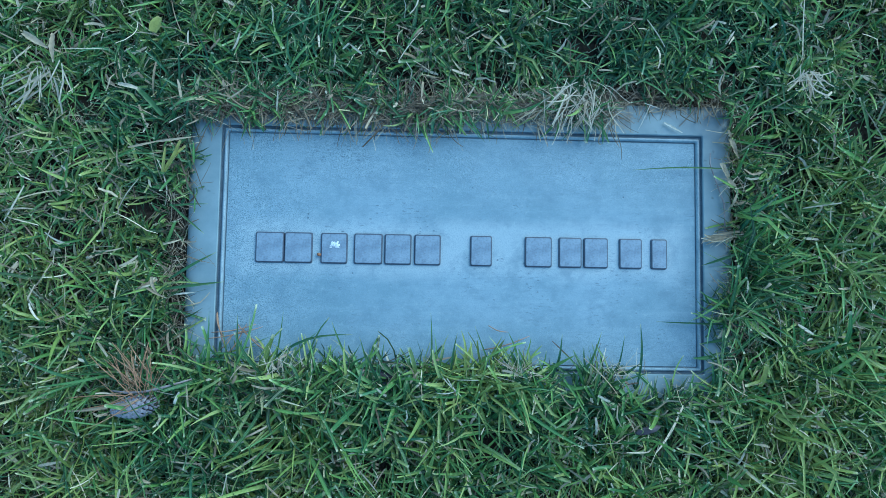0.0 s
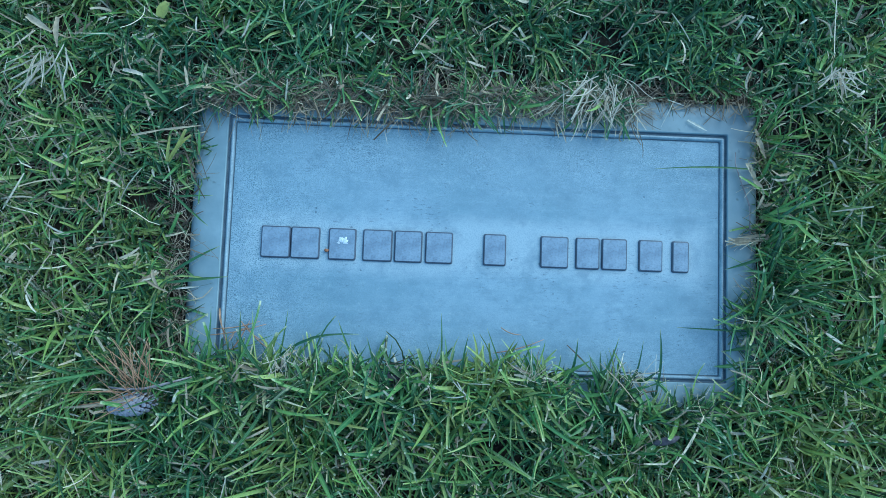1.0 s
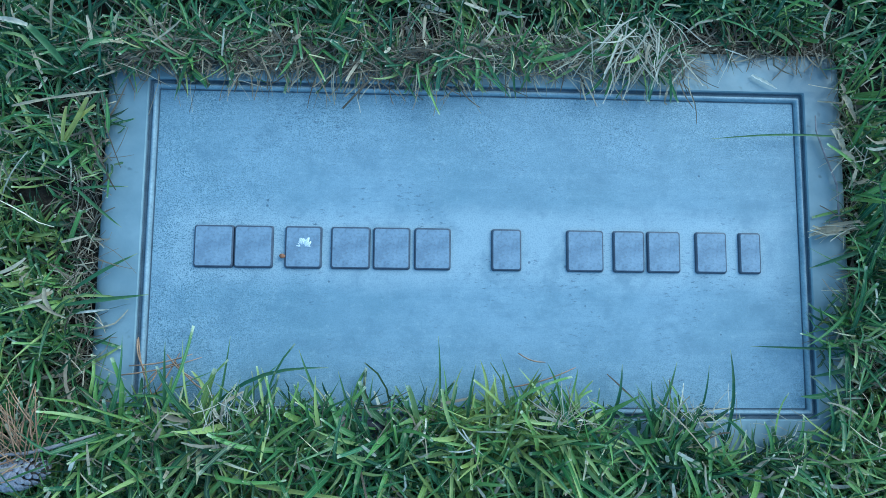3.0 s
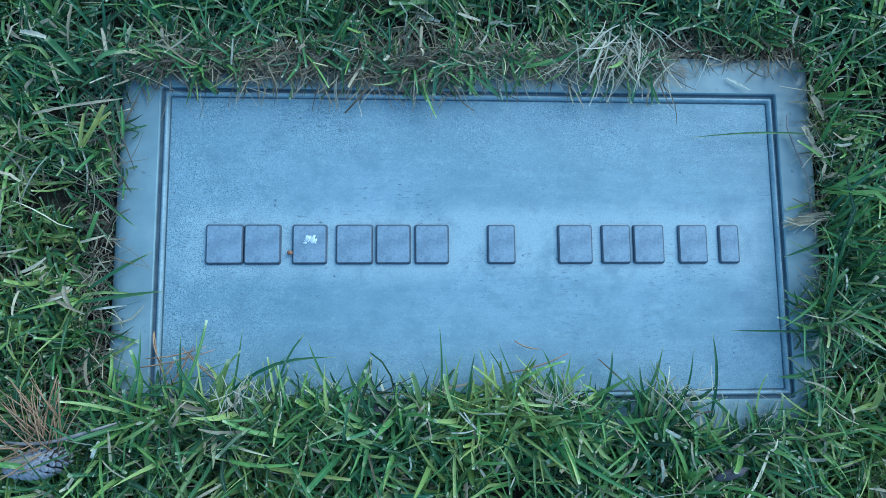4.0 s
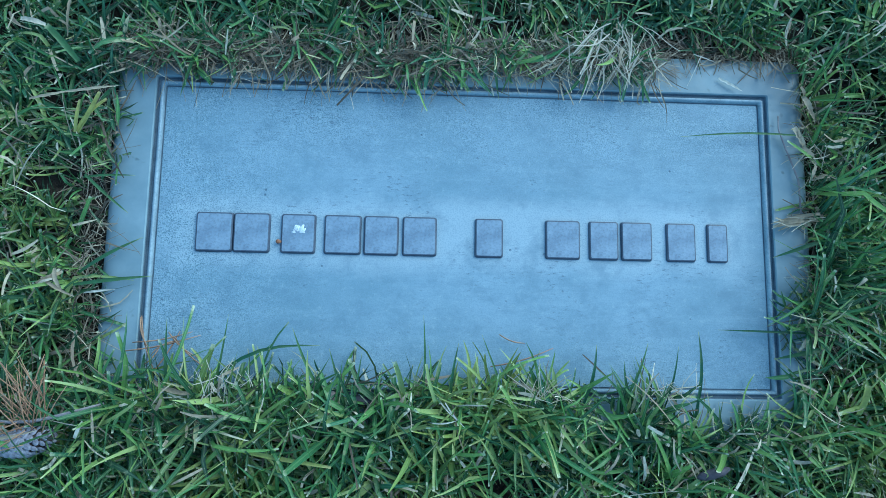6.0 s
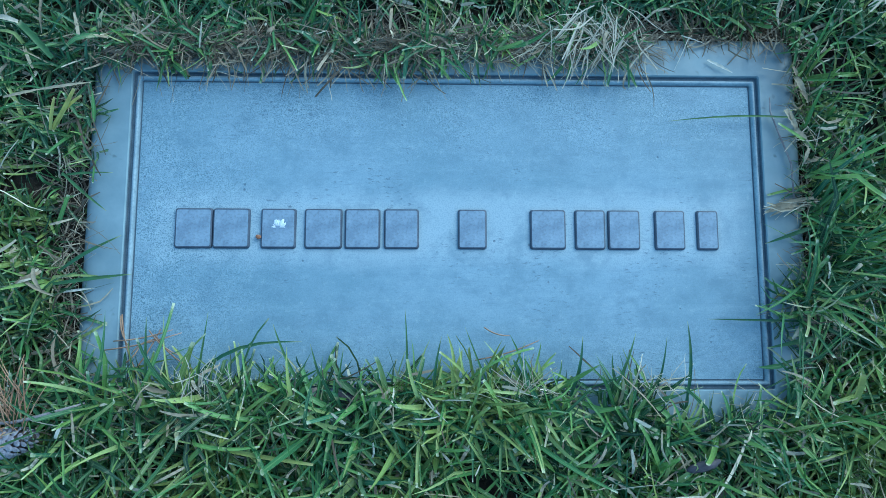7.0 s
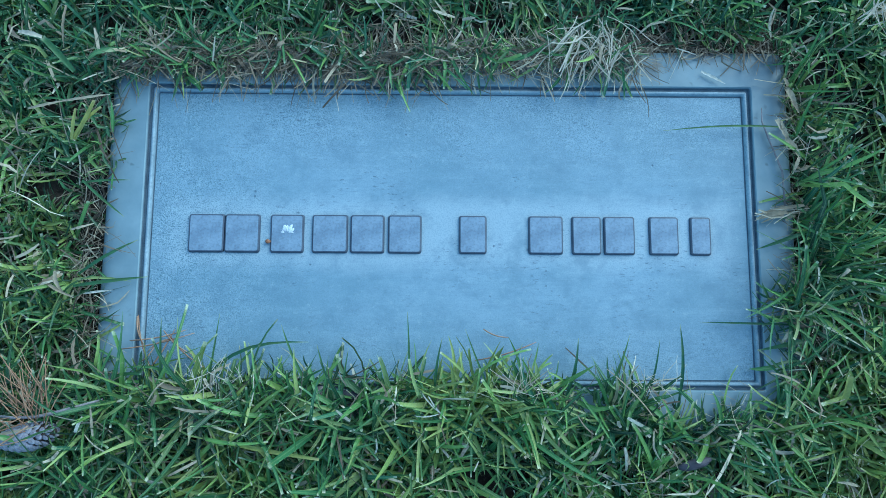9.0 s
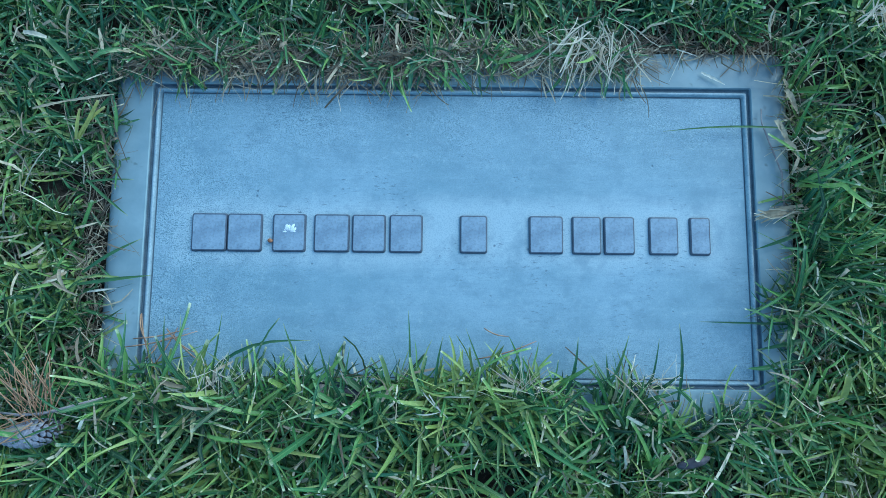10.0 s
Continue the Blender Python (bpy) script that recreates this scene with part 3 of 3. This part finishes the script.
def build_long_blades():
    long_blade((0.3029, 0.0946, 0.010), (0.187, 0.092, 0.007), 0.0019, 0.004, 0.002)
    long_blade((-0.3189, -0.0487, 0.012), (-0.2583, -0.04, 0.007), 0.0032, 0.004)
    long_blade((-0.3159, -0.0385, 0.010), (-0.2677, -0.0086, 0.009), 0.0030, 0.006)
    long_blade((-0.3174, 0.0428, 0.012), (-0.2812, 0.0116, 0.008), 0.0026, 0.005)
    long_blade((-0.3194, 0.0408, 0.010), (-0.2783, 0.0441, 0.007), 0.0020, 0.004)
    long_blade((0.2968, -0.0779, 0.012), (0.2131, -0.0758, 0.007), 0.0020, 0.004)
    long_blade((0.3099, 0.0031, 0.014), (0.2637, -0.0132, 0.008), 0.0034, 0.004)
    long_blade((0.307, -0.0889, 0.012), (0.2595, -0.0994, 0.010), 0.0040, 0.004)
    for x0, y0, x1, y1, h in ((-0.0355, -0.1454, -0.0355, -0.0693, 0.03), (-0.0122, -0.1481, -0.0068, -0.0903, 0.025), (-0.1047, -0.1493, -0.1402, -0.0805, 0.02),
                              (0.1905, -0.1486, 0.1912, -0.078, 0.02), (0.1653, -0.1408, 0.1734, -0.0903, 0.022), (0.0374, -0.1444, 0.0123, -0.083, 0.018),
                              (0.0374, -0.1424, 0.0599, -0.0946, 0.02), (0.1232, -0.1464, 0.1483, -0.0876, 0.022), (-0.0915, -0.1491, -0.0839, -0.0992, 0.022),
                              (-0.0945, -0.1522, -0.1104, -0.0964, 0.02), (-0.239, -0.1479, -0.2395, -0.0754, 0.02), (-0.2041, -0.1403, -0.1914, -0.0709, 0.02),
                              (0.095, -0.1437, 0.1062, -0.09, 0.02)):
        long_blade((x0, y0, 0.008), (x1, y1, h), rng.uniform(0.0017, 0.0029), 0.008, rng.normal(0, 0.003))
    long_blade((-0.2043, -0.123, 0.012), (-0.1186, -0.0945, 0.012), 0.0028, 0.012, -0.010)
    long_blade((-0.1823, -0.1727, 0.034), (-0.1043, -0.187, 0.03), 0.0034, 0.004, tip=0.6, mat=YELLOW)
    for x0, y0, x1, y1 in ((-0.0981, 0.1668, -0.053, 0.1169), (-0.1163, 0.1668, -0.1148, 0.1236), (0.0529, 0.1642, 0.0284, 0.1252), (0.0228, 0.1641, 0.0265, 0.1202), (-0.228, 0.1634, -0.246, 0.114)):
        long_blade((x0, y0, 0.016), (x1, y1, 0.008), 0.0028, 0.006, rng.normal(0, 0.003))
    white = dict(mat=WHITE, name="straw_piece", label="short bleached straw piece on the marker border", category="straw", group="straw pieces")
    long_blade((-0.3117, -0.0547, 0.008), (-0.287, -0.0515, 0.007), 0.0022, 0.001, **white)
    long_blade((0.2227, 0.1468, 0.0075), (0.2437, 0.1355, 0.0075), 0.0030, 0.0008, **white)
    long_blade((0.2004, 0.1676, 0.009), (0.2224, 0.1607, 0.007), 0.0012, 0.001, **white)
    long_blade((0.2064, 0.1656, 0.010), (0.194, 0.1378, 0.0065), 0.0009, 0.002, **white)
    leaf = dict(mat=TAN, name="dry_leaf_blade", label="curled tan dead grass leaf among green blades", category="dry leaf", group="dry leaves")
    long_blade((-0.2484, -0.1235, 0.018), (-0.2093, -0.1332, 0.020), 0.0042, 0.006, 0.003, **leaf)
    long_blade((-0.2093, -0.1332, 0.02), (-0.1999, -0.1474, 0.014), 0.0035, 0.003, **leaf)
    long_blade((-0.4736, 0.2204, 0.03), (-0.4457, 0.2032, 0.03), 0.0075, 0.003, **leaf)
    long_blade((-0.4416, 0.2204, 0.03), (-0.4395, 0.1881, 0.03), 0.0065, 0.003, **leaf)
    long_blade((-0.3315, 0.1914, 0.032), (-0.3375, 0.1581, 0.02), 0.0028, 0.004, **leaf)
    long_blade((0.3752, 0.1996, 0.03), (0.3779, 0.17, 0.03), 0.0060, 0.004, **leaf)
    long_blade((0.0371, -0.1201, 0.022), (0.0625, -0.1299, 0.018), 0.0030, 0.008, **leaf)
    long_blade((0.3045, 0.025, 0.014), (0.263, 0.0162, 0.008), 0.0034, 0.003, 0.001, **leaf)
    long_blade((0.3046, 0.0191, 0.012), (0.2669, 0.0208, 0.009), 0.0022, 0.003, -0.002, **leaf)
    long_blade((0.2982, -0.0489, 0.012), (0.3029, -0.0809, 0.012), 0.0034, 0.003, **leaf)
    long_blade((-0.3868, -0.1733, 0.036), (-0.3224, -0.1606, 0.04), 0.0030, 0.003, 0.001, name="grass_blade", label="tan and green grass blade lying over the pine cone", group="blades over the cone", mat=TAN)
    long_blade((-0.3481, -0.1776, 0.036), (-0.303, -0.1593, 0.038), 0.0017, 0.003, -0.001, label="green grass blade lying over the pine cone", group="blades over the cone")
    long_blade((-0.326, 0.1361, 0.022), (-0.3489, 0.1617, 0.034), 0.0052, 0.004, 0.001, label="broad green grass blade with a torn end", group="broad torn blades", tip=0.9)
    long_blade((-0.3489, 0.1617, 0.034), (-0.3686, 0.1655, 0.036), 0.0046, 0.003, 0.0, mat=PALE, label="pale torn end of a broad grass blade", group="broad torn blades", tip=0.7)
    long_blade((0.3195, -0.1438, 0.024), (0.3191, -0.1195, 0.04), 0.0062, 0.002, 0.0, mat=YELLOW, label="broad pale cut grass blade standing in the turf", group="broad torn blades", tip=0.85)
    long_blade((-0.0239, -0.1331, 0.036), (-0.0047, -0.1526, 0.036), 0.0013, 0.002, 0.001, **white)
    long_blade((-0.0176, -0.1367, 0.036), (-0.0021, -0.1553, 0.036), 0.0013, 0.002, 0.001, **white)
    long_blade((-0.0275, -0.1524, 0.036), (-0.0074, -0.15, 0.036), 0.0013, 0.002, 0.001, **white)
    long_blade((-0.3563, 0.0984, 0.034), (-0.3227, 0.1064, 0.034), 0.0026, 0.003, 0.001, **leaf)
    long_blade((-0.3274, 0.1054, 0.034), (-0.2865, 0.1119, 0.034), 0.0026, 0.003, 0.001, **leaf)
    long_blade((0.2913, 0.1376, 0.018), (0.296, 0.127, 0.016), 0.0034, 0.003, 0.001, tip=0.5, **leaf)
    long_blade((0.2926, 0.1284, 0.018), (0.3014, 0.1137, 0.016), 0.0062, 0.003, 0.001, tip=0.5, **leaf)
    long_blade((0.2967, 0.1171, 0.018), (0.3034, 0.1066, 0.016), 0.0040, 0.003, 0.001, tip=0.3, **leaf)
    long_blade((0.2828, 0.1001, 0.018), (0.2932, 0.0815, 0.016), 0.0058, 0.003, 0.001, tip=0.5, **leaf)
    long_blade((0.2904, 0.0829, 0.018), (0.3019, 0.0674, 0.016), 0.0064, 0.003, 0.001, tip=0.4, **leaf)
    long_blade((0.2866, 0.0985, 0.018), (0.2896, 0.0855, 0.016), 0.0026, 0.003, 0.001, tip=0.3, **leaf)
    long_blade((0.3009, 0.0668, 0.018), (0.2949, 0.0515, 0.016), 0.0034, 0.003, 0.001, tip=0.3, **leaf)
    long_blade((0.3127, 0.0568, 0.018), (0.297, 0.0535, 0.016), 0.0038, 0.003, 0.001, tip=0.4, **leaf)
    long_blade((-0.3452, -0.0494, 0.018), (-0.3258, -0.0385, 0.016), 0.0052, 0.003, 0.001, tip=0.4, **leaf)
    long_blade((-0.3314, -0.0363, 0.018), (-0.3249, -0.0542, 0.016), 0.0040, 0.003, 0.001, tip=0.3, **leaf)
    long_blade((-0.3414, -0.0433, 0.018), (-0.3152, -0.0585, 0.016), 0.0030, 0.003, 0.001, tip=0.3, **leaf)
    long_blade((-0.3212, -0.0015, 0.018), (-0.3025, 0.0044, 0.016), 0.0024, 0.003, 0.001, tip=0.3, **leaf)
    long_blade((0.2897, 0.0185, 0.014), (0.2649, 0.0134, 0.008), 0.0046, 0.003, 0.001, tip=0.5, **leaf)
    long_blade((0.2866, 0.0165, 0.014), (0.2691, 0.0099, 0.008), 0.0026, 0.003, 0.001, tip=0.3, **leaf)
    long_blade((0.2647, 0.0207, 0.014), (0.2769, 0.0177, 0.008), 0.0020, 0.003, 0.001, tip=0.3, **leaf)
    yl = dict(mat=YELLOW, name="yellow_leaf_blade", label="broad torn yellow-green grass leaf in the turf", category="grass leaf", group="yellow leaves")
    long_blade((-0.3216, 0.0753, 0.022), (-0.3044, 0.1087, 0.027), 0.0040, 0.003, 0.002, tip=0.7, **yl)
    long_blade((-0.3227, 0.0763, 0.022), (-0.2992, 0.1037, 0.025), 0.0034, 0.003, -0.001, tip=0.6, **yl)
    long_blade((-0.3237, 0.0752, 0.022), (-0.3197, 0.1016, 0.027), 0.0032, 0.003, 0.001, tip=0.5, **yl)
    long_blade((-0.3378, 0.2245, 0.03), (-0.3307, 0.2416, 0.03), 0.0120, 0.002, tip=0.4, **yl)


build_long_blades()


# ---- straw tufts ----
def straw_tuft(name, place, heads, label, lo, hi, spread, size=1.0, depth=0.022, wide=0.0011, straw=None):
    straw = straw or STRAW
    tuft = holder(name, place, label, "dry grass")
    forms = []
    for i in range(7):
        bend, turn, p, pts = rng.normal(0, 0.15), 0.0, Vector((0, 0, 0)), []
        for k in range(6):
            pts.append(p.copy())
            turn += rng.normal(bend * 0.4, 0.09)
            p += Vector((0.008 * math.cos(turn), 0.008 * math.sin(turn), 0.008 * rng.normal(0.0, 0.15)))
        forms.append(ribbon_mesh("straw", pts, wide * (0.75 + 0.15 * (i % 4)), straw, 0.6, 0.3))
    for i in range(heads):
        a = radians(rng.uniform(lo, hi))
        m = Matrix.Translation((rng.normal(0, spread), rng.normal(0, spread * 0.6), rng.uniform(0.004, depth))) @ Matrix.Rotation(a, 4, "Z") @ Matrix.Rotation(rng.normal(0.05, 0.2), 4, "Y")
        shared("straw", forms[i % 7], tuft, m @ Matrix.Scale(size * rng.uniform(0.5, 1.2), 4))


straw_tuft("straw_tuft", (0.1235, 0.1700, 0.010), 72, "bleached tangle of dry straw at the marker edge", 205, 335, 0.018, 0.9, 0.022, 0.0013, PALE)
straw_tuft("straw_tuft", (0.3026, 0.022, 0.004), 10, "few bleached straws over the marker border", 165, 215, 0.005, 0.9, 0.012)
straw_tuft("straw_tuft", (0.3072, 0.0807, 0.004), 14, "dry straw clump beside the marker", 100, 250, 0.009, 0.7, 0.014)
straw_tuft("straw_tuft", (-0.1888, -0.1252, 0.022), 26, "dry straw knot in grass at the marker edge", 10, 170, 0.012, 0.42, 0.018, 0.0019, PALE)
straw_tuft("straw_tuft", (0.0560, -0.1340, 0.016), 24, "dry straw knot in grass at the marker edge", 10, 170, 0.010, 0.6, 0.02)
straw_tuft("straw_tuft", (0.1683, -0.1337, 0.016), 20, "dry straw knot in grass at the marker edge", 10, 170, 0.008, 0.6, 0.02)
straw_tuft("straw_tuft", (-0.1943, 0.1525, 0.001), 40, "flattened brown straw on bare soil by the marker", 0, 360, 0.030, 0.6, 0.010)
straw_tuft("straw_tuft", (0.3751, 0.1957, 0.026), 22, "knot of pale torn grass in the turf", 200, 340, 0.008, 0.7, 0.016, 0.0022, PALE)
straw_tuft("straw_tuft", (0.2432, -0.1428, 0.006), 18, "small brown straw heap on the marker corner", 150, 390, 0.010, 0.5, 0.008)
straw_tuft("straw_tuft", (-0.4463, 0.1774, 0.026), 20, "knot of pale torn grass in the turf", 200, 300, 0.010, 0.9, 0.014, 0.0022, PALE)


# ---- pine litter ----
def pine_needles(place, count, label, lo, hi, length, spread, lift):
    thing = holder("pine_needle_cluster", place, label, "pine needles")
    forms = []
    for i in range(3):
        bm = tube_bm(arc((0, 0, 0), (length, 0, 0.003), 0.003 * i, 0.002 * (i - 1), 6), [0.0005, 0.0006, 0.0006, 0.0005, 0.0004, 0.0003], 4)
        me = bpy.data.meshes.new("needle")
        bm.to_mesh(me)
        bm.free()
        me.materials.append(NEEDLE)
        me.shade_smooth()
        along_layer(me, np.zeros(len(me.vertices)))
        forms.append(me)
    for i in range(count):
        m = Matrix.Translation((rng.normal(0, spread), rng.normal(0, spread), rng.uniform(0, lift))) @ Matrix.Rotation(radians(rng.uniform(lo, hi)), 4, "Z")
        shared("needle", forms[i % 3], thing, m @ Matrix.Rotation(rng.normal(0, 0.16), 4, "Y") @ Matrix.Scale(rng.uniform(0.6, 1.1), 4))


pine_needles((-0.3314, -0.1513, 0.03), 38, "orange-brown fallen pine needles on the grass", 62, 148, 0.046, 0.009, 0.010)


pine_needles((-0.3332, -0.1603, 0.036), 7, "few tan pine needles beside the cone", 178, 212, 0.060, 0.005, 0.006)


def loose_needle(a, b):
    bm = tube_bm([(p.x - a[0], p.y - a[1], p.z) for p in arc(a, b, 0.002, 0.002, 6)], [0.0005, 0.0006, 0.0006, 0.0006, 0.0005, 0.0003], 5)
    ob = link("pine_needle", bm, NEEDLE)
    ob.location = (a[0], a[1], 0)
    along_layer(ob.data, np.zeros(len(ob.data.vertices)))
    tagged(ob, "single orange-brown pine needle on the marker", "pine needle", "loose needles")


for a, b in (((-0.2687, -0.0941, 0.01), (-0.2215, -0.0849, 0.011)), ((-0.2638, -0.0738, 0.01), (-0.2547, -0.0997, 0.011)), ((-0.2408, -0.0855, 0.01), (-0.2157, -0.1055, 0.011)), ((-0.2582, -0.1114, 0.01), (-0.2468, -0.0973, 0.011)), ((-0.2357, -0.0925, 0.01), (-0.2535, -0.1043, 0.011)),
             ((-0.2764, -0.1013, 0.009), (-0.2148, -0.0874, 0.010)), ((-0.2642, -0.0726, 0.007), (-0.2495, -0.1174, 0.010)), ((-0.2546, -0.1235, 0.012), (-0.2323, -0.0845, 0.008)),
             ((-0.2363, -0.0897, 0.008), (-0.2043, -0.1158, 0.014)), ((0.0207, -0.1092, 0.008), (0.073, -0.0934, 0.007)), ((0.0285, -0.0828, 0.0045), (0.0498, -0.0896, 0.0045))):
    loose_needle(a, b)


def pine_cone():
    a, b = Vector((-0.3608, -0.175, 0.026)), Vector((-0.3159, -0.1662, 0.027))
    cone = holder("pine_cone", (0, 0, 0), "small closed grey pine cone lying in the grass", "pine cone")
    cone.matrix_basis = Matrix.Translation(a) @ (b - a).to_track_quat("X", "Z").to_matrix().to_4x4()
    L = (b - a).length
    prof = lambda u: 0.0108 * (math.sin(math.pi * min(1, 0.12 + u * 0.86)) ** 0.6) * (0.72 + 0.5 * u)
    core = tube_bm([(L * i / 10, 0, 0) for i in range(11)], [max(0.002, prof(i / 10) * 0.86) for i in range(11)], 12)
    part("core", core, CORE, cone, "dark gaps between the scales")
    # one scale: a rounded lozenge with a ridge and a knob
    bm = bmesh.new()
    rim = [bm.verts.new((0.0040 * math.cos(t) * (1.25 if math.cos(t) > 0 else 1.0), 0.0040 * math.sin(t), 0)) for t in (2 * math.pi * i / 8 for i in range(8))]
    mid = [bm.verts.new((v.co.x * 0.7, v.co.y * 0.7, 0.0013)) for v in rim]
    top = bm.verts.new((0.0008, 0, 0.0026))
    for i in range(8):
        j = (i + 1) % 8
        bm.faces.new((rim[i], rim[j], mid[j], mid[i])), bm.faces.new((mid[i], mid[j], top))
    me = bpy.data.meshes.new("scale")
    bm.to_mesh(me)
    bm.free()
    me.materials.append(SCALE)
    me.shade_smooth()
    for k in range(96):
        u, t = (k + 1) / 98, k * 2.39996
        r = prof(u) * 0.92
        m = Matrix.Rotation(t, 4, "X") @ Matrix.Translation((u * L, 0, r)) @ Matrix.Rotation(radians(-18), 4, "Y")
        shared("scale", me, cone, m @ Matrix.Scale(0.60 + 0.50 * math.sin(math.pi * min(1, u + 0.1)), 4))


pine_cone()


def stem(name, pts, radii, mat, label, category, sides=7):
    o = pts[0]
    ob = link(name, tube_bm([(p[0] - o[0], p[1] - o[1], p[2]) for p in pts], radii, sides), mat)
    ob.location = (o[0], o[1], 0)
    return tagged(ob, label, category)


stem("twig", [(-0.3593, -0.1535, 0.036), (-0.3438, -0.1551, 0.037), (-0.3278, -0.1542, 0.037), (-0.3123, -0.1507, 0.036), (-0.2949, -0.1457, 0.033), (-0.2796, -0.141, 0.028)],
     [0.0009, 0.0012, 0.0013, 0.0014, 0.0012, 0.0008], BARK, "thin grey bare twig lying over the grass", "twig")
stem("twig", [(0.2748, 0.1133, 0.008), (0.2741, 0.1004, 0.009), (0.2794, 0.0855, 0.008), (0.2847, 0.0707, 0.008), (0.2899, 0.0558, 0.008), (0.2901, 0.0249, 0.009)],
     [0.0005, 0.0007, 0.0008, 0.0008, 0.0009, 0.0008], BARK, "thin curved greyish stem on the marker border", "twig")
stem("seed_pod", [(0.1834, -0.1931, 0.026), (0.1873, -0.1921, 0.027), (0.1953, -0.1899, 0.028), (0.2033, -0.1878, 0.028), (0.2093, -0.1857, 0.027)],
     [0.0013, 0.0036, 0.0043, 0.0037, 0.0015], PODM, "dark purplish-brown seed pod in the grass", "seed pod", 10)


def lump(name, place, size, mat, label, category, rough=0.25, cuts=2):
    bm = bmesh.new()
    bmesh.ops.create_icosphere(bm, subdivisions=cuts, radius=1)
    for v in bm.verts:
        v.co *= 1 + rough * noise.noise(v.co * 2.3 + Vector(place) * 50)
        v.co = Vector((v.co.x * size[0], v.co.y * size[1], v.co.z * size[2]))
    ob = link(name, bm, mat)
    ob.location = place
    return tagged(ob, label, category)


lump("seed", (-0.1580, -0.0085, 0.0035), (0.0024, 0.0019, 0.0017), SEED, "tiny rust-brown seed on the bronze panel", "seed")
lump("pebble", (-0.1069, -0.1371, 0.0095), (0.0055, 0.0065, 0.0045), STONE, "small pinkish-brown pebble at the marker edge", "pebble")
lump("pebble", (-0.0835, -0.1378, 0.0085), (0.0110, 0.0045, 0.0040), PODM, "dark oblong pebble at the marker edge", "pebble")


def white_crust():
    crust = holder("mineral_crust", (-0.1416, 0.0020, 0.0022), "white crystalline crust on the inscription", "mineral crust")
    for i in range(11):
        a = math.pi * (0.05 + 0.9 * i / 10)
        bm = bmesh.new()
        bmesh.ops.create_icosphere(bm, subdivisions=2, radius=1)
        for v in bm.verts:
            v.co *= 1 + 0.35 * noise.noise(v.co * 3 + Vector((i * 7, 0, 0)))
            v.co = Vector((v.co.x * 0.0040, v.co.y * 0.0015, v.co.z * 0.0010))
        f = part("crystal", bm, CRUST, crust)
        f.matrix_basis = Matrix.Translation((0.0040 * math.cos(a), 0.0050 * math.sin(a) - 0.003, 0.0007)) @ Matrix.Rotation(a + rng.normal(0, 0.2), 4, "Z") @ Matrix.Scale(rng.uniform(0.55, 1.15), 4)


white_crust()
